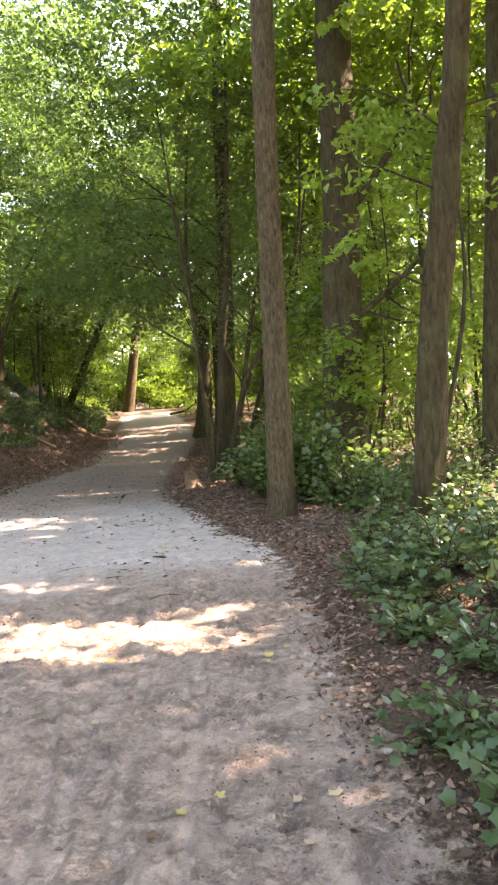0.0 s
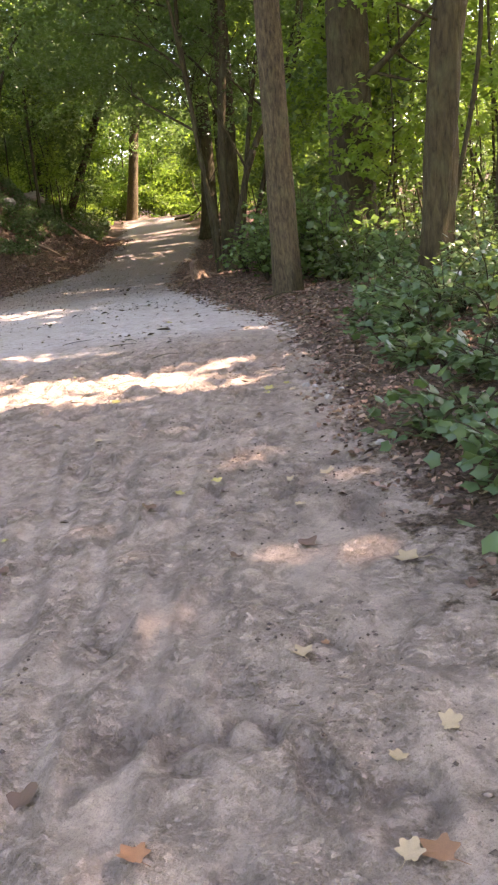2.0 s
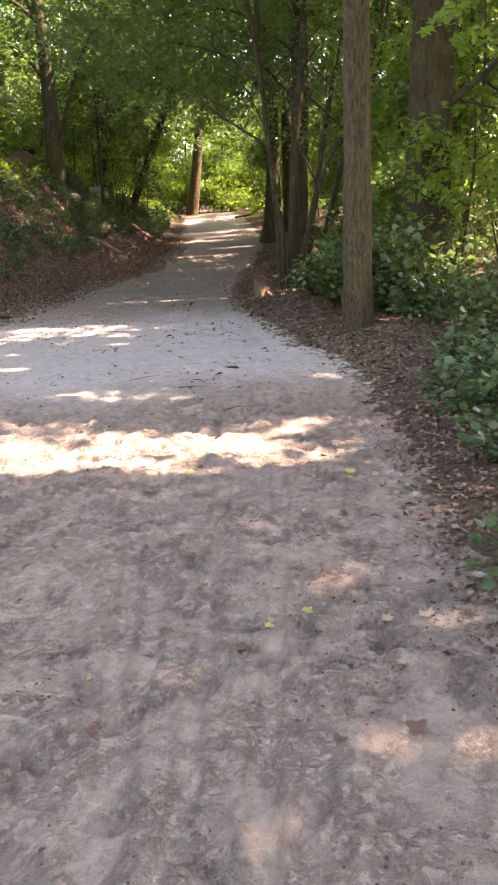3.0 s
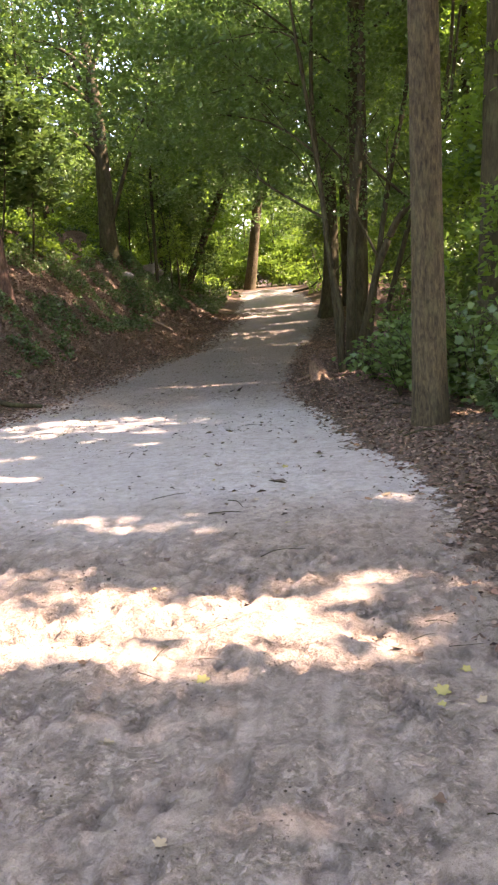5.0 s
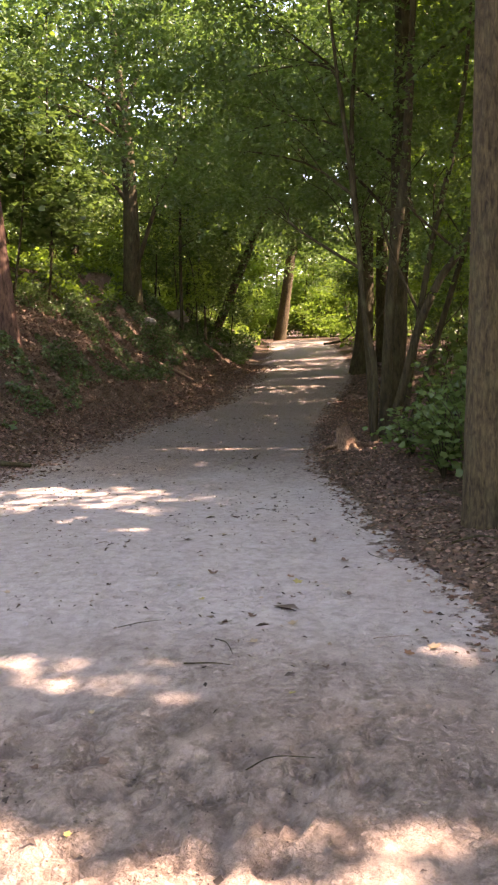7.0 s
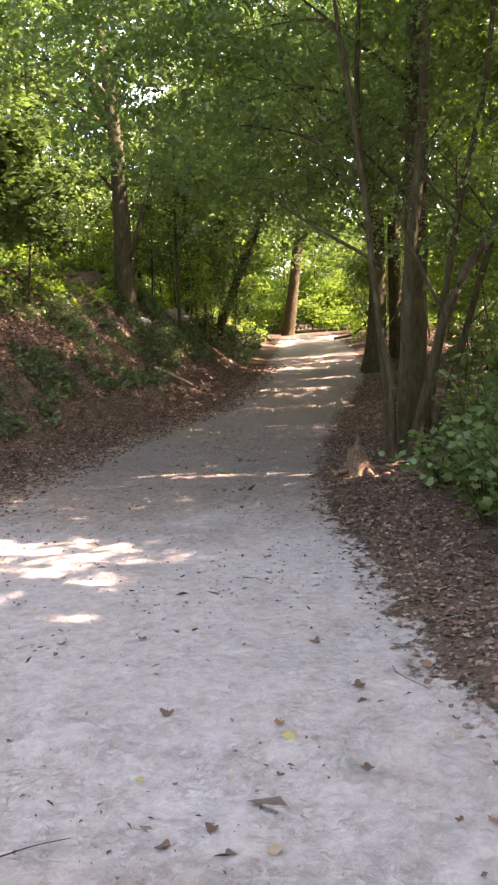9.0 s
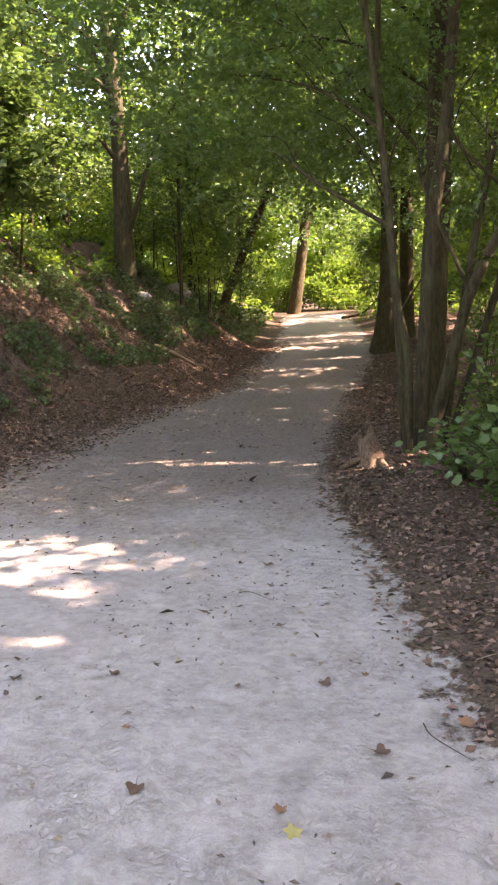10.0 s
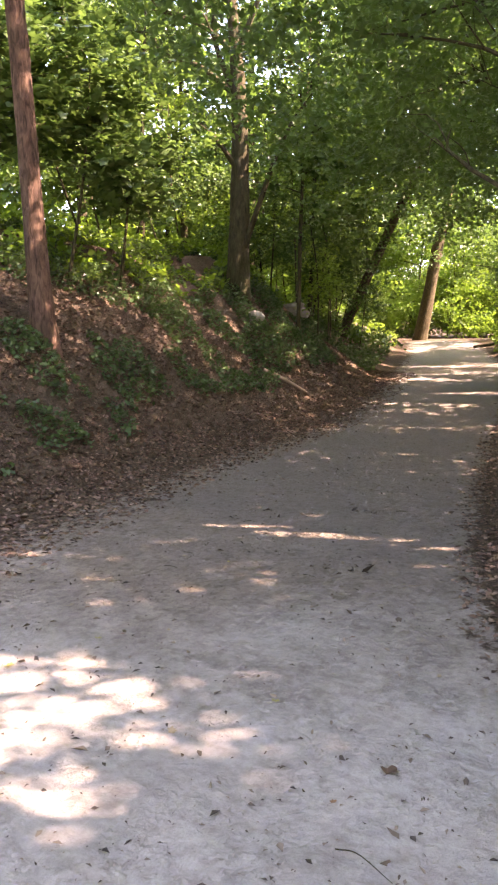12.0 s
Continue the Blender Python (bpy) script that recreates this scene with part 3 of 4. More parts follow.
# thick trunk behind it, its wide second crown added to shade the path
side_tree("thick dark tree trunk standing in green undergrowth", [(1.72, 15, 0), (1.76, 15, 3), (1.86, 15, 6), (1.9, 15, 10), (2.2, 15, 18)],
          [0.42, 0.38, 0.36, 0.32, 0.14], M_BARK_DARK, 40, 0.03, 0.05, 0.3, [((1.95, 15, 5.2), (3.0, 14.6, 8.0)), ((1.9, 14.9, 3.2), (3.6, 14, 4.6))], 0.09,
          [(high_crown(2.3, 15.5, 15, 4.6, 4.5, 70), 0.2, M_LEAF), (sprays(in_box(60, (1, 15.5, 9), (9, 26, 15), rng), 1.1, 56, rng), 0.2, M_LEAF)])
# leaning knobbly trunk
side_tree("slender leaning tree with knobbly brown bark", [(2.18, 9.5, 0), (2.33, 9.5, 1.7), (2.40, 9.5, 2.6), (2.57, 9.5, 3.8), (2.74, 9.5, 5.1), (2.90, 9.5, 6.5), (3.6, 9.6, 14)],
          [0.20, 0.185, 0.165, 0.175, 0.155, 0.15, 0.06], M_BARK_WARM, 40, 0.06, 0.16, 0.2,
          [((2.45, 9.5, 3.0), (1.35, 9.3, 3.5)), ((2.6, 9.5, 4.2), (1.2, 8.9, 4.3)), ((2.7, 9.5, 4.9), (1.1, 9.6, 5.6)), ((2.75, 9.5, 5.2), (3.8, 9, 5.6))], 0.018,
          [(high_crown(3.5, 9.8, 13, 3.4, 3.6, 70), 0.2, M_LEAF),
           (sprays([(1.6, 9.2, 3.35), (1.3, 9.2, 3.6), (1.25, 8.9, 4.3), (1.7, 9.1, 4.35), (1.2, 9.5, 5.5), (1.6, 9.5, 5.2), (2.1, 9.3, 5.1), (3.4, 9.1, 5.3), (3.6, 9.1, 5.6), (2.0, 9.3, 4.0), (3.3, 9.2, 4.2)], 0.42, 38, rng), 0.13, M_LEAF_BRIGHT)])
# far-right trunk
side_tree("upright tree with dark bark among saplings", [(3.7, 12, 0), (3.85, 12, 3.2), (4.0, 12, 6), (4.3, 12, 14)], [0.17, 0.15, 0.14, 0.06], M_BARK_DARK, 20, 0.03,
          crowns=[(high_crown(4.4, 12.2, 12.5, 3.2, 3.6, 60), 0.2, M_LEAF)])
# clump of stems beyond the stump
side_tree("tall tree in a clump of stems, dark bark", [(-0.92, 19, 0), (-0.83, 19, 1.84), (-0.76, 19, 3.3), (-0.70, 19, 5), (-0.6, 19, 9), (-0.4, 19, 17)], [0.23, 0.205, 0.195, 0.185, 0.15, 0.06], M_BARK_DARK, 28, 0.03,
          limbs=[((-0.75, 19, 4), (-3.5, 19.5, 6.8)), ((-0.7, 19, 5), (-4.2, 20, 6.2)), ((-0.7, 19, 5.8), (-3.2, 18, 7.8)), ((-0.7, 19, 6.5), (1.6, 18.5, 8))], limb_r=0.035,
          crowns=[(high_crown(-0.6, 19.5, 14, 4.2, 4.5), 0.2, M_LEAF), (sprays(in_box(400, (-6.6, 16, 5.0), (0.6, 27, 11), rng), 0.85, 105, rng), 0.12, M_LEAF),
                  (sprays(in_box(26, (-3.2, 17.5, 3.9), (-0.3, 22, 5.6), rng), 0.6, 50, rng), 0.09, M_LEAF),
                  (sprays(in_box(260, (-9, 14.5, 8.5), (1.5, 27, 15), rng), 1.0, 95, rng), 0.12, M_LEAF)])
side_tree("thin crooked stem with peeling bark in a clump", [(-1.12, 17, 0), (-1.10, 17, 1.27), (-1.22, 17, 2.0), (-1.29, 17, 2.77), (-1.35, 17, 3.64), (-1.47, 17, 4.77), (-1.65, 17, 6.2), (-1.9, 17.2, 8.5)],
          [0.065, 0.055, 0.05, 0.048, 0.045, 0.04, 0.03, 0.015], M_BARK_DARK, 18, 0.05, 0.10, 0.4, limbs=[((-1.4, 17, 4.2), (-3.4, 17.4, 5.2)), ((-1.3, 17, 3.0), (-2.6, 17.6, 4.2)), ((-1.5, 17, 5.0), (-3.9, 18, 6.6))], limb_r=0.03,
          crowns=[(sprays(in_box(26, (-4.0, 16.4, 4.6), (-1.0, 19, 7.5), rng), 0.6, 46, rng), 0.09, M_LEAF)])
side_tree("leaning stem of a clump with lit flank", [(-0.93, 17.2, 0), (-0.51, 17.2, 1.42), (-0.33, 17.2, 2.08), (0.0, 17.2, 2.79), (0.33, 17.2, 3.24), (0.95, 17.3, 4.4), (1.3, 17.4, 6.5)],
          [0.09, 0.075, 0.07, 0.065, 0.06, 0.045, 0.02], M_BARK_DARK, 18, 0.04, 0.08, 0.3, limbs=[((-0.3, 17.2, 2.1), (-0.5, 17, 4.0)), ((0.3, 17.2, 3.2), (-0.2, 16.8, 4.8))], limb_r=0.03,
          crowns=[(sprays(in_box(26, (-0.9, 16, 2.6), (1.6, 18, 5.2), rng), 0.5, 50, rng), 0.085, M_LEAF)])
side_tree("slim upright stem of a clump", [(-1.0, 17.5, 0), (-0.88, 17.5, 1.94), (-0.77, 17.5, 3.2), (-0.61, 17.5, 4.4), (-0.49, 17.5, 6), (-0.3, 17.6, 10)], [0.11, 0.095, 0.09, 0.08, 0.07, 0.02], M_BARK_DARK, 16, 0.04,
          crowns=[(sprays(in_box(30, (-1.6, 16.6, 5), (0.6, 18.6, 9.5), rng), 0.6, 46, rng), 0.10, M_LEAF)])
for x0, y0, x1, x2, x3 in ((-0.72, 17.7, -0.42, -0.1, 0.35), (-1.18, 17.8, -1.28, -1.42, -1.5), (-0.6, 18.2, -0.05, 0.5, 1.1)):
    side_tree("slim bent stem of a clump", [(x0, y0, 0), (x1, y0, 1.8), (x2, y0, 3.6), (x3, y0, 5.6), (x3 + 0.2, y0, 8)], [0.065, 0.055, 0.05, 0.04, 0.02], M_BARK_DARK, 12, 0.04, 0.1, 0.3,
              limbs=[((x2, y0, 3.4), (x2 - 0.9, y0 - 0.4, 4.6)), ((x2, y0, 3.7), (x2 + 0.8, y0 - 0.3, 4.9)), ((x1, y0, 1.9), (x1 + 0.6, y0 - 0.4, 2.9))], limb_r=0.015, crowns=[(sprays(in_box(16, (x2 - 1, y0 - 0.9, 3.2), (x2 + 1, y0 + 0.8, 5.8), rng), 0.45, 50, rng), 0.075, M_LEAF)], group="stems of the clump")
side_tree("dark tree at a bend of the path, swollen base", [(-2.72, 32, 0), (-2.5, 32, 3.3), (-2.5, 32, 6.5), (-2.6, 32, 8.8), (-3.0, 32, 11.5), (-3.2, 32, 18)], [0.33, 0.27, 0.25, 0.22, 0.18, 0.06], M_BARK_DARK, 24, 0.03, flare=0.5,
          limbs=[((-2.5, 32, 5), (-6.5, 31, 8.5)), ((-2.5, 32, 6), (-5.5, 33, 10)), ((-2.6, 32, 7.5), (0.5, 31, 10))], limb_r=0.09,
          crowns=[(high_crown(-3.6, 32.5, 13, 4.8, 4.8, 130), 0.2, M_LEAF), (sprays(in_box(240, (-8.2, 27, 5.2), (0, 36, 13), rng), 0.95, 66, rng), 0.16, M_LEAF), (sprays(in_box(260, (-10.5, 26, 9), (0, 40, 18), rng), 1.15, 60, rng), 0.2, M_LEAF)])
side_tree("second dark trunk behind the bend", [(-2.2, 36, 0), (-2.16, 36, 5.3), (-2.1, 36, 8), (-2.0, 36, 17)], [0.27, 0.24, 0.2, 0.07], M_BARK_DARK, 18,
          crowns=[(sprays(in_box(270, (-7.5, 36.5, 6.2), (2, 46, 15), rng), 1.0, 60, rng), 0.19, M_LEAF), (high_crown(-2, 36.5, 13.5, 4.2, 4.5), 0.2, M_LEAF)])
side_tree("leaning sunlit tree at the end of the path", [(-9.65, 52, 0), (-9.14, 52, 4.6), (-8.76, 52, 6.9), (-8.45, 52, 8.5), (-7.6, 52, 16)], [0.36, 0.32, 0.29, 0.26, 0.1], M_BARK, 20, flare=0.2,
          limbs=[((-8.8, 52, 6.9), (-7.2, 51, 9.0)), ((-8.6, 52, 7.6), (-10.6, 51.5, 10.5))], limb_r=0.12, crowns=[(sprays(in_ellipsoid(46, (-8.0, 52, 12.5), (4.5, 3.5, 4.5), rng), 1.2, 40, rng), 0.26, M_LEAF_BRIGHT)])
side_tree("dark leaning tree half hidden by leaves", [(-10.6, 40, 0), (-9.09, 40, 5.1), (-8.2, 40, 7.0), (-7.5, 40, 8.4), (-6.2, 40, 13)], [0.20, 0.18, 0.165, 0.15, 0.06], M_BARK, 16,
          crowns=[(sprays(in_box(120, (-11.4, 36.5, 2.0), (-7.6, 39.7, 9), rng), 0.7, 46, rng), 0.15, M_LEAF_BLUE), (high_crown(-6.5, 40, 13, 4.2, 4.0), 0.22, M_LEAF), (sprays(in_box(240, (-14, 38, 8), (-3, 52, 20), rng), 1.3, 56, rng), 0.26, M_LEAF)])
# on the bank
side_tree("pine with reddish scaly bark on the bank", [(-9.4, 19.5, 0), (-9.55, 19.5, 4.5), (-9.66, 19.5, 6.5), (-9.72, 19.5, 8.5), (-9.6, 19.5, 18)], [0.21, 0.165, 0.155, 0.15, 0.06], M_BARK_RED, 28, 0.05, 0.06, 0.25,
          crowns=[(high_crown(-9.6, 19.5, 16, 3.4, 3.4), 0.2, M_LEAF)])
side_tree("tall forked tree on top of the bank, dark bark", [(-10.42, 29.5, 0), (-10.3, 29.5, 6.5), (-10.32, 29.5, 8.7), (-10.5, 29.5, 11), (-10.9, 29.5, 16)], [0.33, 0.25, 0.21, 0.15, 0.05], M_BARK_DARK, 24, 0.03, flare=0.25,
          limbs=[((-10.3, 29.5, 8.3), (-10.0, 29.4, 12.5)), ((-10.2, 29.4, 4.4), (-8.0, 29.4, 8.6)), ((-10.3, 29.5, 6.6), (-11.4, 29.3, 8.0)), ((-10.3, 29.5, 9.6), (-12.6, 28.8, 11.0)), ((-10.3, 29.5, 9.8), (-8.4, 29.8, 11.5)), ((-10.3, 29.5, 8.6), (-12.8, 29, 9.6))], limb_r=0.09,
          crowns=[(high_crown(-10.6, 29.5, 14, 4.6, 4.2, 110), 0.18, M_LEAF), (sprays(in_box(420, (-18, 30.5, 7.5), (-6, 40, 19), rng), 1.15, 56, rng), 0.21, M_LEAF), (sprays(in_box(120, (-15.5, 25, 6), (-11.3, 31, 12), rng), 0.85, 66, rng), 0.13, M_LEAF_BLUE), (sprays(in_box(60, (-13.5, 30.2, 5), (-8, 33, 9), rng), 0.8, 60, rng), 0.13, M_LEAF_BLUE),
                  (sprays(in_box(110, (-9.2, 29.8, 6.5), (-5.5, 34, 13), rng), 0.85, 66, rng), 0.13, M_LEAF)])
# tall trees that close the view over the bank, the path's end and the wood
side_tree("tall tree in the wood behind the bank", [(-16, 44, 0), (-16.2, 44, 8), (-16, 44, 20)], [0.3, 0.25, 0.06], M_BARK_DARK, 14, step=0.5,
          crowns=[(sprays(in_box(640, (-32, 38, 7), (-8, 54, 29), rng), 1.4, 62, rng), 0.32, M_LEAF)])
side_tree("tall tree beyond the end of the path", [(-4, 67, 0), (-4.2, 67, 8), (-4, 67, 21)], [0.3, 0.25, 0.06], M_BARK_DARK, 14, step=0.5,
          crowns=[(sprays(in_box(540, (-18, 60, 8), (6, 72, 33), rng), 1.6, 62, rng), 0.38, M_LEAF)])
side_tree("tall tree deep in the wood", [(5, 46, 0), (5.1, 46, 8), (5, 46, 20)], [0.3, 0.25, 0.06], M_BARK_DARK, 14, step=0.5,
          crowns=[(sprays(in_box(300, (-3, 40, 6), (15, 54, 21), rng), 1.3, 60, rng), 0.28, M_LEAF)])

# low maple sprays that hang over the bank, on slim saplings
rng = np.random.default_rng(32)
def sapling(x, y, h, leaf, size, n, reach, label, group, r=0.03, lean=0.3, low=0.25, count=30, broad=False):
    z = ground_at(x, y)
    t = thing("sapling", (x, y, z), label, "sapling", group)
    top = np.array([rng.normal(0, lean), rng.normal(0, lean), h])
    mid = top * (0.5, 0.5, 0.5) + rng.normal(0, 0.06 * h, 3) * (1, 1, 0)
    stem = part("stem", tube_mesh("stem", [(0, 0, -0.1), mid, top], [r, r * 0.75, r * 0.2], 6, M_BARK_DARK, rng, rough=0.06, step=0.4), t)
    ends = []
    for _ in range(max(3, n // 9)):
        f = rng.uniform(low, 1)
        s = (mid * min(f * 2, 1) if f < 0.5 else mid + (top - mid) * (f * 2 - 1))
        e = s + np.array([rng.normal(0, 1), rng.normal(0, 1), 0.45]) * reach * rng.uniform(0.8, 1.6)
        part("branch", tube_mesh("branch", [s, (s + e) / 2 + (0, 0, 0.05), e], [r * 0.4, r * 0.3, r * 0.1], 4, M_BARK_DARK, rng, rough=0.03, step=0.5), stem)
        ends += [e, (s + e) / 2]
    pick = np.array(ends)[rng.integers(0, len(ends), n)] + rng.normal(0, reach * 0.35, (n, 3))
    crown_part(sprays(pick, reach, count, rng) + np.array(t.location), size, leaf, t, rng, name="foliage", broad=broad)
    return t


for x, y, h in ((-10.6, 21.8, 4.2), (-10.5, 23.5, 4.6), (-11.5, 20.5, 4.0), (-12.4, 25, 4.5), (-12.6, 27.2, 4.0), (-14.5, 29, 4), (-12.0, 22.5, 3.0)):
    sapling(x, y, h, M_LEAF_BLUE, 0.19, 64, 0.62, "young maple with broad blue-green leaves on the bank", "maples on the bank", 0.035, 0.5, 0.4, 24, True)
# taller maples whose leaves hang in flat tiers above the bank
for x, y, h in ((-12.9, 28.5, 8.5), (-9.3, 31.5, 9)):
    z = ground_at(x, y)
    t = thing("tree", (x, y, z), "slender maple on the bank with tiers of broad glossy leaves", "tree", "tall maples on the bank")
    part("trunk", tube_mesh("trunk", [(0, 0, -0.2), (0.1, 0, h * 0.4), (0.35, 0.1, h)], [0.07, 0.055, 0.015], 10, M_BARK_DARK, rng, rough=0.06, step=0.3), t)
    tiers = []
    for k in range(15):
        up = rng.uniform(0.22, 0.98)
        a, reach = rng.uniform(0, 6.28), rng.uniform(1.2, 2.6) * (1.15 - 0.5 * up)
        b = np.array([0.2 * up, 0.05, h * up])
        e = b + np.array([math.cos(a) * reach, math.sin(a) * reach, 0.25 * reach])
        part("limb", tube_mesh("limb", [b, (b + e) / 2 + (0, 0, 0.12), e], [0.022, 0.015, 0.005], 6, M_BARK_DARK, rng, rough=0.05, step=0.3), t)
        tiers += [b + (e - b) * f + rng.normal(0, 0.25, 3) * (1, 1, 0.4) for f in (0.4, 0.6, 0.8, 0.95, 1.05)]
    leaves = sprays(np.array(tiers), 0.62, 30, rng, 0.12) + (x, y, z)
    clear = (leaves[:, 1] > 29.8) | (np.abs(leaves[:, 0] + 10.4 - (29.5 - leaves[:, 1]) * 0.38) > 0.35)
    crown_part(leaves[clear], 0.19, M_LEAF_BLUE, t, rng, name="crown", broad=True)
for k in range(32):
    x, y = rng.uniform(-14.5, -8), rng.uniform(30, 50)
    x = min(x, left_foot(y) - (0.9 if y < 34 else 1.3 if y < 40 else 2.4) - rng.uniform(0, 1.5))
    sapling(x, y, rng.uniform(2.5, 7), M_LEAF_BRIGHT if k % 3 == 0 else M_LEAF_BLUE, 0.13, 54, 0.75, "slim sapling in a dark thicket beside the path", "thicket saplings", 0.03, 0.4)
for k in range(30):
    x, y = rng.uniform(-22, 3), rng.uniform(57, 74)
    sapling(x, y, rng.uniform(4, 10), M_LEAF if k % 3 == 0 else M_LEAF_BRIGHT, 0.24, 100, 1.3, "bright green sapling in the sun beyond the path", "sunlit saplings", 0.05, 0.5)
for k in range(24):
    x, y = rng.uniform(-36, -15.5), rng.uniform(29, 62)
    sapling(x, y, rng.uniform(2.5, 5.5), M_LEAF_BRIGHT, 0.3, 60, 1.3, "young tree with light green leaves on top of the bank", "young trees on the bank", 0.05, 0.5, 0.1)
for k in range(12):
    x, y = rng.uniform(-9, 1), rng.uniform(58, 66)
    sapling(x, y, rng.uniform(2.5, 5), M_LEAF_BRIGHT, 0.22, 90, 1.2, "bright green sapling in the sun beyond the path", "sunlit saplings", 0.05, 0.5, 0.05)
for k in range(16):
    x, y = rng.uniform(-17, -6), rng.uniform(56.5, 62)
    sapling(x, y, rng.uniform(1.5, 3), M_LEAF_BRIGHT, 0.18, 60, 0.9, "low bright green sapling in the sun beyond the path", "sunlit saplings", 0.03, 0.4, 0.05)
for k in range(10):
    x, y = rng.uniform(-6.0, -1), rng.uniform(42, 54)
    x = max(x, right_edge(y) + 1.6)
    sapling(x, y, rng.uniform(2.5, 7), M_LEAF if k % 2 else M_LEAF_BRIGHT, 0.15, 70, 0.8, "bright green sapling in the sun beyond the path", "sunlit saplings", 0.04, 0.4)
for k in range(60):
    y = rng.uniform(13.5, 42)
    x = max(right_edge(y) + rng.uniform(2.0, 5 + 0.28 * y), 3.2 - 0.08 * y)
    sapling(x, y, rng.uniform(2.5, 8), M_LEAF if k % 2 else M_LEAF_BRIGHT, 0.15, 44, 0.7, "thin sapling in the undergrowth of the wood", "wood saplings", 0.03, 0.3)

for k in range(40):
    y = rng.uniform(11, 36)
    x = max(right_edge(y) + rng.uniform(2.2, 4 + 0.3 * y), 2.6)
    sapling(x, y, rng.uniform(6, 10), M_LEAF_BRIGHT if k % 3 else M_LEAF, 0.13, 30, 0.6, "tall thin pole of a young tree in the wood", "thin young trees", rng.uniform(0.03, 0.05), 0.25, 0.55)

# ---- the wood around: trunks that carry the canopy ----
rng = np.random.default_rng(33)
taken = [(-16, 44), (-4, 67), (5, 46), (0.36, 11), (1.75, 15), (2.2, 9.5), (3.7, 12), (-0.9, 18), (-2.7, 32), (-2.2, 36), (-9.6, 52), (-10.6, 40), (-9.5, 19.5), (-10.4, 29.5)]
wood = {}
for k in range(900):
    x, y = rng.uniform(-24, 34), rng.uniform(-9, 76)
    if left_foot(y) - 1.5 < x < right_edge(y) + 1.6 or min((x - a) ** 2 + (y - b) ** 2 for a, b in taken) < 3.9**2:
        continue
    if (-14 < x < -4 and 11 < y < 34) or (y < 16 and 0 < x < 4.4) or (x > 0 and abs(y - 5.5 - 0.247 * (x + 1.2)) < 0.9) or (x > 0 and abs(y - 12.3 - 0.247 * (x + 4.2)) < 0.5):
        continue
    if 38 < y < 62 and -14 < x < -1:
        continue
    taken.append((x, y))
    h = rng.uniform(13, 18)
    r = rng.uniform(0.09, 0.2)
    dx, dy = rng.normal(0, 0.4, 2)
    far = y > 50 or x < -16 or x > 20
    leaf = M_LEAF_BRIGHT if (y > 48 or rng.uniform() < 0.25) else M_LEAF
    z0 = rng.uniform(9.5, 12.5) if y < 45 else rng.uniform(6, 10)
    thin = 0.2 if x > 4.5 and y > 14 else 1.0
    wood[x, y] = side_tree("woodland tree with a dark trunk and a leafy crown", [(x, y, 0), (x + dx * 0.4, y, h * 0.35), (x + dx, y + dy, h)], [r, r * 0.8, 0.03], M_BARK_DARK if k % 4 else M_BARK_SMOOTH,
              10, flare=0.2, step=0.6, group="woodland trees",
              crowns=[(sprays(in_ellipsoid(int(thin * (24 if y < -2 else 46 if far else 82)), (x + dx, y + dy, z0 + 1.5), (3.6, 3.6, 5.0 if not far else 6.0), rng), 1.25, 44 if far else 56, rng), 0.5 if y < -2 else 0.36 if far else 0.26, leaf)])


# sprays added toward the sun to shade the path, carried by the nearest trees
rng = np.random.default_rng(34)
sx, sy = [v.ravel() for v in np.meshgrid(np.arange(-6.2, 1.8, 0.46), np.arange(0.2, 34, 0.46))]
sx, sy = sx + rng.uniform(-0.25, 0.25, len(sx)) - np.where(sy > 17, (sy - 17) * 0.12, 0), sy + rng.uniform(-0.25, 0.25, len(sy))
bx, by = [v.ravel() for v in np.meshgrid(np.arange(-9.6, -6.4, 0.5), np.arange(13, 36, 0.5))]
sx, sy = np.append(sx, bx + rng.uniform(-0.3, 0.3, len(bx)) - np.where(by > 17, (by - 17) * 0.1, 0)), np.append(sy, by + rng.uniform(-0.3, 0.3, len(by)))
bx, by = [v.ravel() for v in np.meshgrid(np.arange(-2.8, 0.4, 0.4), np.arange(8.4, 14.5, 0.4))]
sx, sy = np.append(sx, bx), np.append(sy, by)
high = rng.uniform(8.5, 13, len(sx))
shade_sprays = np.stack([sx, sy, 0 * sx], 1) + (TO_SUN / TO_SUN[2]) * high[:, None]
owners = {}
for p in shade_sprays:
    owners.setdefault(min(wood, key=lambda a: (a[0] - p[0]) ** 2 + (a[1] - p[1]) ** 2), []).append(p)
# Trees past y 11 get the brighter leaf, sunlight put into its colour.
for key, places in owners.items():
    crown_part(sprays(np.array(places), 0.7, 100 if min(p[1] for p in places) < 20 else 45, rng), 0.2, M_LEAF if key[1] < 11 else M_LEAF_BRIGHT, wood[key], rng, name="shade_leaves")


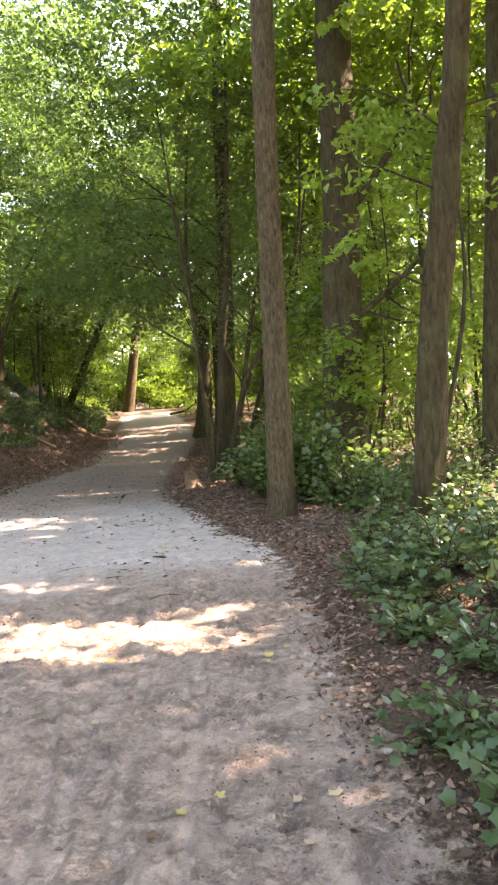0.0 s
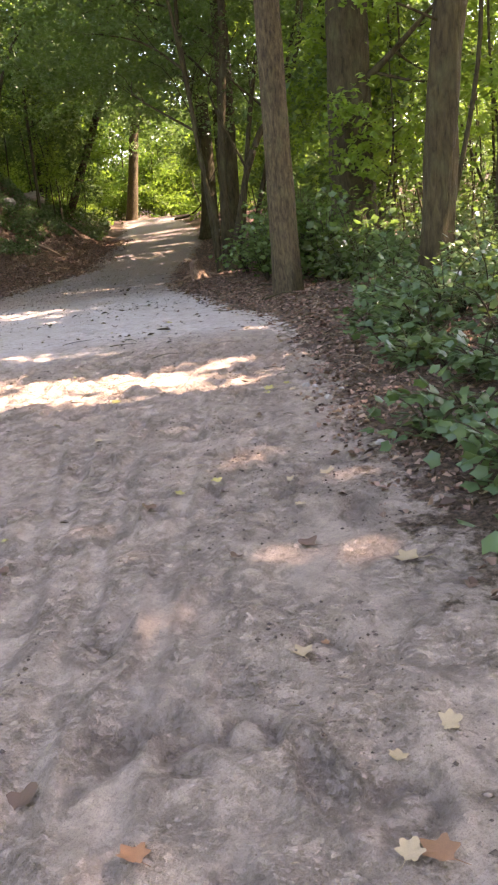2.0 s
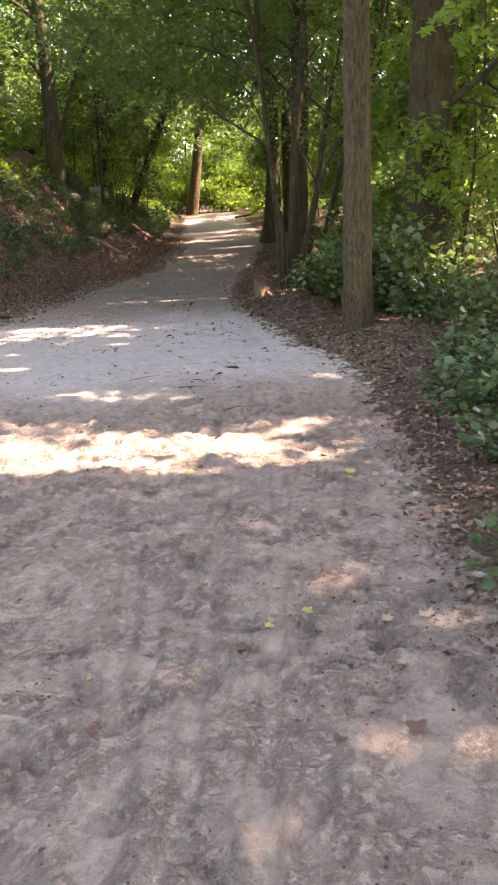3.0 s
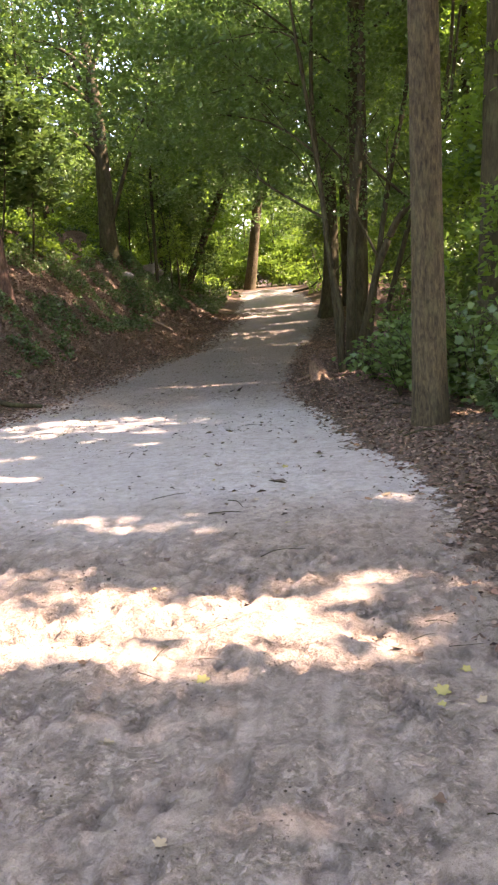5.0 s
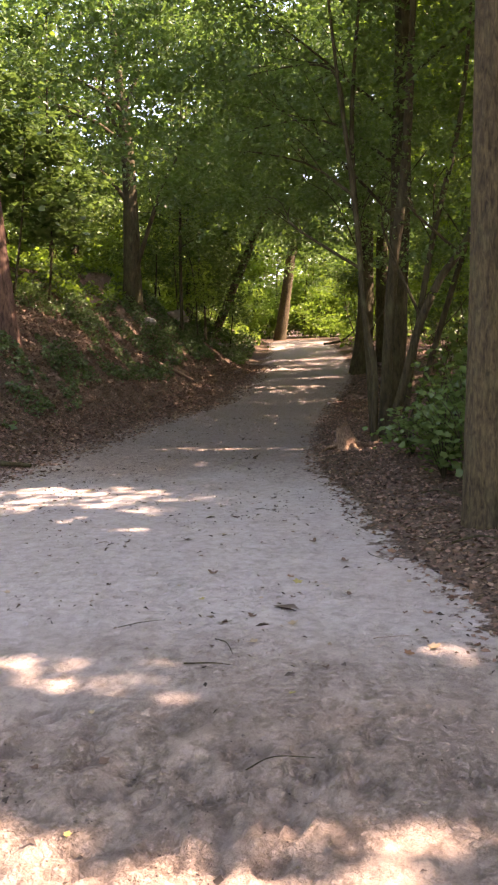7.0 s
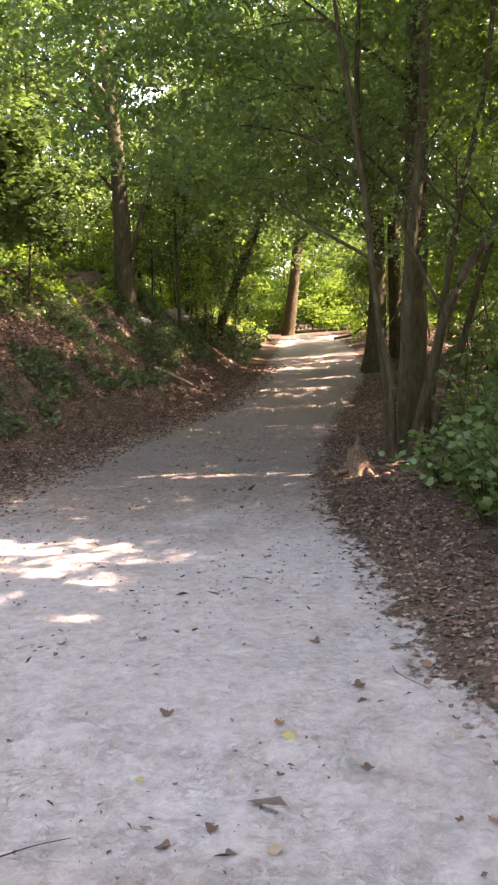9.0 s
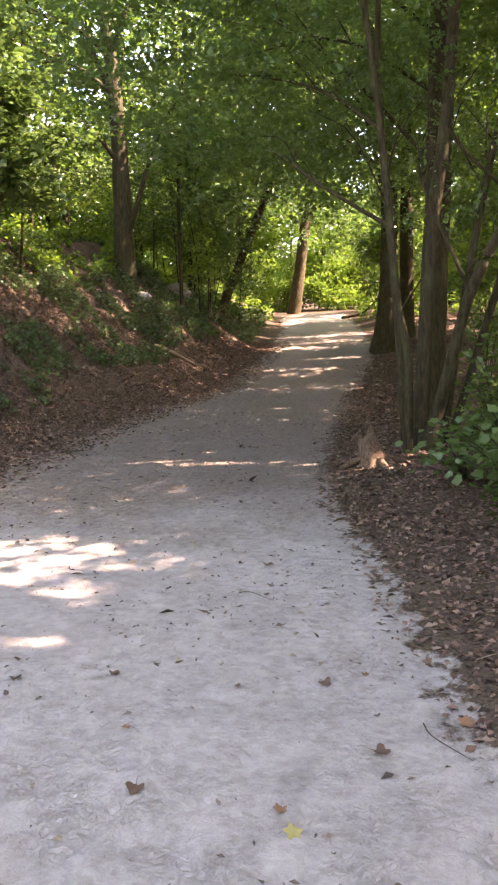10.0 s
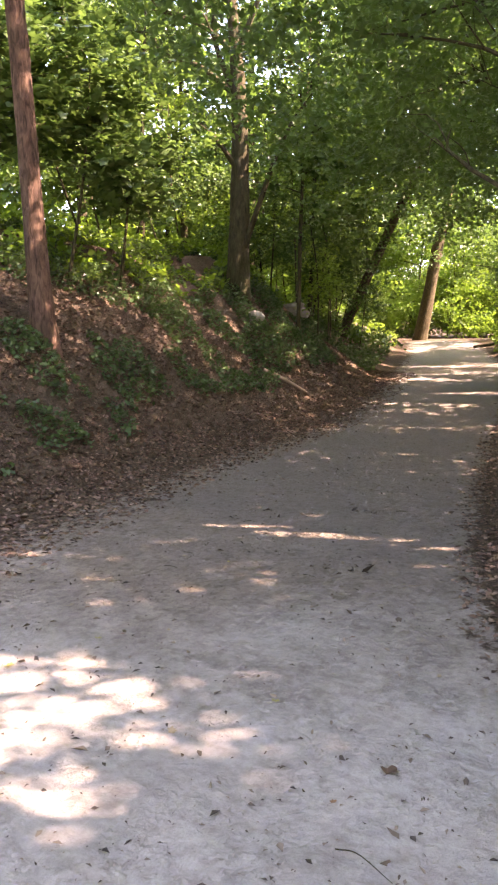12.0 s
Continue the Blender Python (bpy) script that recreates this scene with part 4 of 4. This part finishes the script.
# ---- undergrowth ----
rng = np.random.default_rng(35)
def bush(x, y, h, spread, leaves, size, mat, label, group, stems=7):
    z = ground_at(x, y)
    t = thing("bush", (x, y, z), label, "bush", group)
    at, out = [], []
    for _ in range(stems):
        a, l = rng.uniform(0, 6.28), rng.uniform(0.35, 1)
        e = np.array([math.cos(a) * spread * l, math.sin(a) * spread * l, h * rng.uniform(0.45, 1)])
        m1 = e * (0.4, 0.4, 0.7)
        part("stem", tube_mesh("stem", [(0, 0, -0.05), m1, e], [0.008, 0.006, 0.003], 4, M_BARK_DARK, rng, rough=0.02, step=0.25), t)
        for f in rng.uniform(0.12, 1.0, leaves // stems):
            p = (1 - f) ** 2 * 0 + 2 * f * (1 - f) * m1 + f * f * e
            d = np.array([math.cos(a), math.sin(a), 0]) * 0.4 + rng.normal(0, 0.7, 3) * (1, 1, 0.3)
            at.append(p + d * 0.10)
            out.append(d)
    co, tris = lobed_leaves(np.array(at), size, rng, ahead=np.array(out))
    part("foliage", link_mesh("foliage", co, tris, mat), t)
    return t


for k in range(34):
    y = 2.0 + 8.6 * k / 34 + rng.uniform(-0.3, 0.3)
    x = right_edge(y) + (rng.uniform(0.2, 0.55) if y < 3.6 else rng.uniform(0.45, 1.05))
    if x < 1.05 and y > 6.2:
        continue
    bush(x, y, rng.uniform(0.15, 0.42), 0.3, 91, 0.075, M_LEAF_LOW, "low bramble with broad green leaves at the path's edge", "brambles at the path's edge")
for k in range(110):
    y = rng.uniform(2.2, 14.5)
    x = right_edge(y) + rng.uniform(0.8, 3.6)
    if x < 1.05 and y > 6.2:
        continue
    low = 0.55 if 6.5 < y < 9.6 and x < 2.6 else 1.0
    bush(x, y, rng.uniform(0.4, 0.9) * low, 0.45, 105, 0.085, M_LEAF_LOW, "knee-high green undergrowth in the wood", "undergrowth plants")
for k in range(30):
    y = rng.uniform(12.4, 16.6)
    x = max(right_edge(y) + 1.15, -0.2 if y < 13 else -0.5) + rng.uniform(0, 1.3)
    bush(x, y, rng.uniform(0.7, 1.6), 0.55, 220, 0.10, M_LEAF_BLUE, "leafy shrub at the foot of a clump of stems", "shrubs by the clump", 9)
for k in range(60):
    y = rng.uniform(14, 34)
    x = right_edge(y) + rng.uniform(2.4, 5 + 0.3 * y)
    bush(x, y, rng.uniform(0.8, 2.4), 0.8, 90, 0.17, M_LEAF_BLUE if k % 2 else M_LEAF, "shrub with green leaves on the floor of the wood", "shrubs in the wood", 6)
for x, y, h in ((1.40, 11.0, 1.45), (1.0, 12.2, 1.2), (1.7, 12.4, 1.5)):
    bush(x, y, h, 0.5, 90, 0.14, M_LEAF_BLUE, "young maple with large pale green leaves", "young maples", 8)

# leafy ground cover on the bank and in the wood
def cover(name, xs, ys, n, size, mat, label, lift, keep):
    x, y = rng.uniform(*xs, n), rng.uniform(*ys, n)
    ok = keep(x, y)
    x, y = x[ok], y[ok]
    clump = vnoise(x / 0.9, y / 0.9, 31) + 0.5 * vnoise(x / 0.35, y / 0.35, 32)
    ok = clump > -0.15
    x, y = x[ok], y[ok]
    p = np.stack([x, y, land(x, y, False) + rng.uniform(0.03, lift, len(x)) * (0.5 + clump[ok])], 1)
    co, tris = leaf_arrays(p, size, rng, 1.0, 0.8)
    return tagged(new(name, link_mesh(name, co, tris, mat)), label=label, category="undergrowth", kind="stuff")


cover("ground_cover", (-13, -7), (34, 48), 14000, 0.13, M_LEAF_LOW, "low green herbs on the end of the bank", 0.5, lambda x, y: left_foot(y) - x > 0.5)
cover("ground_cover", (-13, -5.5), (13, 34), 95000, 0.09, M_LEAF_LOW, "low bramble leaves over the bank", 0.35, lambda x, y: (left_foot(y) - x > 0.9) & ~((y > 21) & (left_foot(y) - x < 1.3)))
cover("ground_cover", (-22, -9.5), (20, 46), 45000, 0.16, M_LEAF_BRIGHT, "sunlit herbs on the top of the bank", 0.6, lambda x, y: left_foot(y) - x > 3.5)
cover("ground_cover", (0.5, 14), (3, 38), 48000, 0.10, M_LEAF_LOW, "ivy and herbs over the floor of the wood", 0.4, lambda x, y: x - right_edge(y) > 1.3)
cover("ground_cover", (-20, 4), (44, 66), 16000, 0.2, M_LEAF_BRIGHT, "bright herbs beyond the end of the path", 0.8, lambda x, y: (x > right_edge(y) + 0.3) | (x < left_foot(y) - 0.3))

# dead leaves
rng = np.random.default_rng(36)
def litter(name, n, xs, ys, size, mat, label, chance, width=0.6, up=2.2, uneven=0.15):
    x, y = rng.uniform(*xs, n), rng.uniform(*ys, n)
    ok = rng.uniform(0, 1, n) < chance(x, y)
    x, y = x[ok], y[ok]
    p = np.stack([x, y, land(x, y) + 0.006], 1)
    co, tris = leaf_arrays(p, size * np.exp(rng.normal(0, uneven, len(p))), rng, up, width)
    return tagged(new(name, link_mesh(name, co, tris, mat)), label=label, category="leaf litter", kind="stuff")


litter("leaf_litter", 80000, (-3.5, 3.5), (1.5, 26), 0.058, M_LITTER, "brown dead leaves along the wood's edge", lambda x, y: np.clip((x - right_edge(y) + 0.25) / 0.5, 0, 1) * np.clip((right_edge(y) + 2.6 - x) / 1.5, 0, 1) * np.interp(y, [1.5, 5, 8], [0.15, 0.25, 1]))
litter("leaf_litter", 26000, (-3.5, 6), (24, 50), 0.09, M_LITTER, "brown dead leaves on the floor of the wood by the bend", lambda x, y: np.clip((x - right_edge(y) + 0.4) / 0.6, 0, 1))
litter("leaf_litter", 5500, (0.2, 1.9), (2.4, 7.5), 0.042, M_LITTER, "crumpled dead leaves and stalks on the verge", lambda x, y: np.clip((x - right_edge(y) + 0.35) / 0.5, 0, 0.8) * (vnoise(x / 0.3, y / 0.3, 61) > -0.3), 0.55, 1.1)
litter("leaf_litter", 95000, (-11.5, -5), (10, 36), 0.075, M_LITTER, "reddish-brown dead leaves on the bank", lambda x, y: np.clip((left_foot(y) - x + 1.1) / 1.6, 0, 1) * np.clip((x - left_foot(y) + 4) / 2, 0, 1))
on_path = lambda x, y: ((x > left_foot(y)) & (x < right_edge(y))) * np.interp(y, [0, 5, 6.5, 9, 15, 22], [0, 0.05, 0.3, 0.7, 1, 1]) * np.clip(0.45 + vnoise(x / 0.6, y / 0.6, 63) + 0.5 * vnoise(x / 0.2, y / 0.2, 64), 0.03, 1)
litter("path_debris", 15000, (-6, 0.6), (0.4, 22), 0.02, M_DEBRIS, "bits of bark, twigs and dead leaves on the sand", on_path, 0.5, 2.0, 0.6)
litter("path_debris", 2400, (-6, 0.6), (4, 26), 0.042, M_DEBRIS, "larger scraps of dead leaves on the sand", on_path, 0.38, 1.3, 0.4)


# crumbs of damp sand, kicked up by feet and hooves
def clods(n):
    x, y = rng.uniform(-2.4, 0.95, n), 0.5 + 6.4 * rng.uniform(0, 1, n) ** 1.3
    ok = (vnoise(x / 0.4, y / 0.4, 41) + 0.4 * vnoise(x / 0.12, y / 0.12, 44) > 0.1) & (x < right_edge(y)) & (track_gap(x, y) > 0.07)
    x, y = x[ok], y[ok]
    r = rng.uniform(0.002, 0.009, len(x)) * rng.uniform(0.4, 1.2, len(x))
    octa = np.array([(1, 0, 0), (0, 1, 0), (-1, 0, 0), (0, -1, 0), (0, 0, 1), (0, 0, -1)], float)
    co = rng.normal(1, 0.25, (len(x), 6, 1)) * octa * r[:, None, None] * np.array([1, 1, 0.75])
    co += np.stack([x, y, land(x, y) + 0.3 * r], 1)[:, None]
    faces = np.array([(0, 1, 4), (1, 2, 4), (2, 3, 4), (3, 0, 4), (1, 0, 5), (2, 1, 5), (3, 2, 5), (0, 3, 5)])
    tris = (np.arange(len(x))[:, None, None] * 6 + faces).reshape(-1, 3)
    tagged(new("sand_crumbs", link_mesh("sand_crumbs", co.reshape(-1, 3), tris, M_CRUMB)), label="crumbs of damp brown sand on the path", category="sand", kind="stuff")


m = Nodes("crumb")
isle = m.add("ShaderNodeNewGeometry").outputs["Random Per Island"]
M_CRUMB = m.finish(m.ramp(isle, [(0.0, (0.07, 0.052, 0.042)), (0.6, (0.15, 0.113, 0.092)), (1.0, (0.26, 0.20, 0.165))]), 0.95, 0.1)
clods(10000)

# ---- small things on the ground ----
rng = np.random.default_rng(37)
def curled_leaf(name, mat, curl, n_lobes=5):
    """One fallen leaf as a shared mesh."""
    a = np.radians(np.linspace(-155, 155, 25))
    r = (1 - 0.38 * (np.abs(a) / 2.7) ** 1.3) * (0.83 + 0.17 * np.cos(a * n_lobes * 1.2)) + rng.normal(0, 0.03, 25)
    rim = np.stack([r * np.sin(a) * 0.62, r * np.cos(a) * 0.62 + 0.3, -0.10 * np.abs(np.sin(a))], 1)
    co = np.concatenate([[(0, 0.3, 0.04), (0, 0, 0)], rim])
    tris = np.array([(0, 2 + k + 1, 2 + k) for k in range(24)] + [(0, 2, 1), (0, 1, 26)])
    co[:, 1] -= 0.3
    co[:, 2] = np.abs(co[:, 2]) * 0.6 + curl * (co[:, 0] ** 2 + 0.6 * co[:, 1] ** 2) + 0.04 * np.sin(9 * co[:, 0] + 5 * co[:, 1])
    stalk_co, stalk_q = tube([(0, -0.3, 0.02), (0.03, -0.5, 0.02), (0.02, -0.72, 0.06)], [0.018, 0.014, 0.012], 4, rng, step=0.1)
    stalk_t = np.concatenate([stalk_q[:, [0, 1, 2]], stalk_q[:, [0, 2, 3]]])
    return link_mesh(name, np.concatenate([co, stalk_co]), np.concatenate([tris, stalk_t + len(co)]), mat)


LEAF_KINDS = {
    "yellow": (curled_leaf("fallen_leaf", M_YELLOW, 0.25), "fallen yellow maple leaf lying on the sand"),
    "tan": (curled_leaf("fallen_leaf", M_TAN, 0.45), "pale tan dry oak leaf curled on the sand"),
    "orange": (curled_leaf("fallen_leaf", M_ORANGE, 0.4), "fallen orange-brown maple leaf on the sand"),
    "brown": (curled_leaf("fallen_leaf", M_BROWN, 0.7, 3), "dark brown curled dead leaf on the sand"),
}


def fallen_leaf(kind, x, y, size):
    me, label = LEAF_KINDS[kind]
    ob = new("fallen_leaf", me)
    z = float(land(np.array([x]), np.array([y]))[0])
    ob.matrix_world = pose(x, y, z + 0.006, rng.uniform(-14, 14), rng.uniform(-14, 14), rng.uniform(0, 360)) @ Matrix.Scale(size * 0.8, 4)
    tagged(ob, label=label, category="leaf", group="fallen leaves on the path")


for kind, x, y, size in (
    ("tan", 0.376, 1.47, 0.10), ("yellow", 0.005, 3.0, 0.08), ("yellow", 0.21, 4.87, 0.10), ("tan", 0.38, 4.82, 0.07), ("orange", 0.64, 4.06, 0.09), ("tan", 0.49, 4.47, 0.07),
    ("yellow", -0.89, 4.94, 0.09), ("yellow", -1.12, 9.25, 0.10), ("brown", -1.96, 12.4, 0.12), ("brown", -0.85, 9.88, 0.11), ("brown", -0.23, 0.95, 0.10), ("orange", 0.05, 0.78, 0.09),
    ("tan", 0.56, 0.75, 0.07), ("orange", 0.62, 0.75, 0.10), ("brown", -0.25, 2.66, 0.09), ("tan", 0.52, 2.95, 0.09), ("tan", 0.35, 2.95, 0.08), ("tan", 0.75, 2.0, 0.13), ("brown", 0.42, 2.2, 0.10),
    ("orange", -0.14, 8.7, 0.10), ("tan", -0.1, 8.1, 0.11), ("orange", -0.25, 8.0, 0.09), ("tan", -1.0, 8.35, 0.10), ("brown", -1.45, 8.3, 0.10), ("brown", -1.3, 8.45, 0.08), ("yellow", -1.75, 8.75, 0.06), ("tan", -1.2, 8.0, 0.10),
    ("brown", -0.7, 9.0, 0.09), ("brown", -1.85, 9.4, 0.11), ("brown", -1.2, 10.5, 0.10), ("orange", -0.45, 10.2, 0.12), ("tan", -0.2, 10.6, 0.10), ("brown", -2.4, 10.4, 0.09), ("brown", -1.6, 11.2, 0.08),
):
    fallen_leaf(kind, x, y, size)
for k in range(110):
    y = rng.uniform(1.0, 15.5)
    x = rng.uniform(max(left_foot(y), -0.45 * y - 0.6), right_edge(y) + 0.5)
    fallen_leaf(("brown", "brown", "tan", "brown", "orange", "tan", "yellow")[k % 7], x, y, rng.uniform(0.035, 0.08))


def stick(name, pts, r, mat, label, group="", bark=0.08):
    """A stick or branch that lies on the ground along plan points."""
    base = np.array([pts[0][0], pts[0][1], 0.0])
    line = [np.array([x, y, ground_at(x, y) + lift]) for x, y, lift in pts]
    base[2] = line[0][2]
    ob = new(name, tube_mesh(name, [p - base for p in line], np.linspace(r, r * 0.45, len(pts)), 8, mat, rng, rough=bark, step=max(0.02, r)))
    ob.location = base
    return tagged(ob, label=label, category="stick", group=group)


def twig_on_sand(x, y, a, length, r=0.006):
    d = np.array([math.cos(a), math.sin(a)]) * length / 2
    w = rng.normal(0, 0.12 * length, 2)
    stick("fallen_twig", [(x - d[0], y - d[1], 0.0), (x + w[0], y + w[1], 0.008), (x + d[0], y + d[1], 0.0)], r, M_DEADWOOD if rng.uniform() < 0.3 else M_BARK_DARK, "thin dark twig lying on the sand", "twigs on the path")


for x, y, a, length, r in ((-1.38, 7.63, 0.1, 0.34, 0.010), (-0.9, 5.55, 0.75, 0.34, 0.009), (-1.15, 5.15, 1.4, 0.2, 0.008), (-0.1, 3.18, 0.3, 0.12, 0.008), (-0.75, 6.65, 0.5, 0.4, 0.007), (-1.0, 2.6, 0.2, 0.16, 0.007), (-1.2, 2.2, 0.1, 0.2, 0.007),
                           (-1.9, 11.7, -0.4, 0.35, 0.007), (-0.55, 10.0, -0.9, 0.45, 0.007), (-0.35, 8.2, 0.4, 0.3, 0.006), (-2.0, 8.2, 0.6, 0.4, 0.007), (-1.35, 7.9, -0.9, 0.35, 0.008)):
    twig_on_sand(x, y, a, length * 0.8, r * 0.5)
for k in range(24):
    y = rng.uniform(4, 18)
    twig_on_sand(rng.uniform(max(left_foot(y), -0.45 * y - 0.6), right_edge(y) + 0.3), y, rng.uniform(-0.6, 0.9), rng.uniform(0.05, 0.2), rng.uniform(0.002, 0.004))
for k in range(60):
    y = rng.uniform(1.6, 13)
    x, a, d = right_edge(y) + rng.uniform(0.1, 1.0), rng.uniform(-0.9, 2.2), rng.uniform(0.06, 0.2)
    stick("fallen_twig", [(x - d * math.cos(a), y - d * math.sin(a), 0.01), (x + rng.normal(0, 0.03), y + rng.normal(0, 0.03), rng.uniform(0.02, 0.07)), (x + d * math.cos(a), y + d * math.sin(a), 0.01)], rng.uniform(0.0025, 0.005),
          M_BARK_DARK if k % 3 else M_DEADWOOD, "thin dry twig among dead leaves", "twigs in the leaf litter")
stick("fallen_branch", [(-8.75, 27.3, 0.05), (-8.37, 27.8, 0.09), (-7.9, 28.3, 0.04)], 0.075, M_DEADWOOD, "pale bare branch lying on the leafy bank")
stick("fallen_branch", [(-7.6, 14.6, 0.03), (-7.0, 14.4, 0.06), (-6.3, 14.5, 0.02)], 0.07, M_BARK_DARK, "dark rotten branch at the foot of the bank")
stick("fallen_branch", [(-6.0, 46, 0.1), (-5.0, 46.3, 0.25), (-4.2, 46.5, 0.9), (-3.8, 46.7, 1.7)], 0.07, M_BARK_DARK, "dark bent branch lying across the path's end")
stick("fallen_branch", [(0.2, 12.3, 0.02), (-0.05, 12.6, 0.05), (-0.25, 12.5, 0.03)], 0.014, M_BARK_DARK, "short broken branch on the dead leaves")
stick("fallen_branch", [(0.05, 10.3, 0.02), (0.3, 10.3, 0.06), (0.5, 10.1, 0.03)], 0.012, M_BARK_DARK, "short broken branch on the dead leaves")


def stump(x, y, r, h):
    """A broken, hollow stump with a ragged rim."""
    z = ground_at(x, y)
    t = thing("tree_stump", (x, y, z), "small rotten tree stump with a broken sunlit top", "stump")
    segs, rings = 22, 9
    co = []
    for k in range(rings):
        f = k / (rings - 1)
        for i in range(segs):
            a = 2 * math.pi * i / segs
            top = h * (0.75 + 0.22 * noise.noise((math.cos(a) * 1.6, math.sin(a) * 1.6, 3.1)) + 0.08 * noise.noise((math.cos(a) * 6, math.sin(a) * 6, 1.0)) + 0.35 * max(0, math.cos(a - 0.3)))
            rr = r * (1 + 0.5 * (1 - f) ** 3 * (1 + 0.5 * math.cos(4 * a)) - 0.12 * f + 0.12 * noise.noise((math.cos(a) * 3, math.sin(a) * 3, f * 2)))
            co.append((rr * math.cos(a) * (1 - 0.35 * f) - 0.30 * top * f, rr * math.sin(a), -0.05 + (top + 0.05) * f))
    for i in range(segs):
        a = 2 * math.pi * i / segs
        v = co[(rings - 1) * segs + i]
        co.append((v[0] * 0.62 - 0.03, v[1] * 0.62, v[2] - 0.03))
    for i in range(segs):
        a = 2 * math.pi * i / segs
        co.append((0.35 * r * math.cos(a), 0.35 * r * math.sin(a), h * 0.28))
    q = [(k * segs + i, k * segs + (i + 1) % segs, (k + 1) * segs + (i + 1) % segs, (k + 1) * segs + i) for k in range(rings + 1) for i in range(segs)]
    part("wood", link_mesh("wood", np.array(co), np.array(q), M_ROTTEN, True), t)
    for a in (0.4, 2.0, 3.6, 5.2):
        e = np.array([math.cos(a), math.sin(a)]) * r * 2.6
        part("root", tube_mesh("root", [(e[0] * 0.3, e[1] * 0.3, 0.06), (e[0] * 0.7, e[1] * 0.7, 0.02), (e[0], e[1], -0.05)], [r * 0.3, r * 0.2, r * 0.08], 7, M_ROTTEN, rng, rough=0.15, step=0.05), t)


stump(-1.5, 16.4, 0.19, 0.44)


def stone(x, y, sx, sy, sz, mat, label, seed):
    bm = bmesh.new()
    bmesh.ops.create_icosphere(bm, subdivisions=3, radius=1)
    for v in bm.verts:
        n = noise.noise(v.co * 1.3 + Vector((seed, 0, 0))) * 0.35 + noise.noise(v.co * 3.5 + Vector((seed, 5, 0))) * 0.12
        v.co = Vector((v.co.x * sx, v.co.y * sy, max(v.co.z, -0.5) * sz)) * (1 + n)
    me = bpy.data.meshes.new("stone")
    bm.to_mesh(me)
    bm.free()
    me.materials.append(mat)
    ob = new("stone", me)
    ob.location = (x, y, ground_at(x, y) + 0.35 * sz)
    tagged(ob, label=label, category="stone")


m = Nodes("pale_stone")
grain = m.noise(m.coords(), 9, 5)
m.bump(grain, 0.7, 0.03)
M_STONE = m.finish(m.mix(grain, (0.36, 0.31, 0.265), (0.20, 0.175, 0.15)), 0.9, 0.2)
for x, y, r in ((0.60, 4.37, 0.034), (0.47, 4.78, 0.032), (0.53, 4.74, 0.026), (0.56, 4.55, 0.018), (0.70, 4.6, 0.02), (0.80, 3.3, 0.03)):
    stone(x, y, r * 0.8, r * 0.65, r * 0.5, M_STONE, "small pale rounded stone on the sand", 10 * x)
stone(-9.7, 29.0, 0.30, 0.22, 0.2, M_STONE, "pale weathered stone on the bank below a tree", 2.0)
stone(-10.3, 34.0, 0.5, 0.35, 0.32, M_STONE, "grey boulder half hidden by leaves on the bank", 7.0)

# the wood goes on all round
rng = np.random.default_rng(38)
def far_woods():
    n = 2300
    a = rng.uniform(0, 2 * np.pi, n)
    r = rng.uniform(0, 1, n)
    c = np.stack([np.cos(a) * (42 + 22 * r) + 2, np.sin(a) * (58 + 24 * r) + 32, 0.4 + 23 * rng.uniform(0, 1, n) ** 1.5], 1)
    c[:, 2] += land(c[:, 0], c[:, 1], False)
    co, tris = leaf_arrays(sprays(c, 2.4, 34, rng), 0.75, rng, 0.5)
    tagged(new("far_woods", link_mesh("far_woods", co, tris, M_LEAF_BRIGHT)), label="dense green foliage of the wood far off", category="woods", kind="stuff")


far_woods()
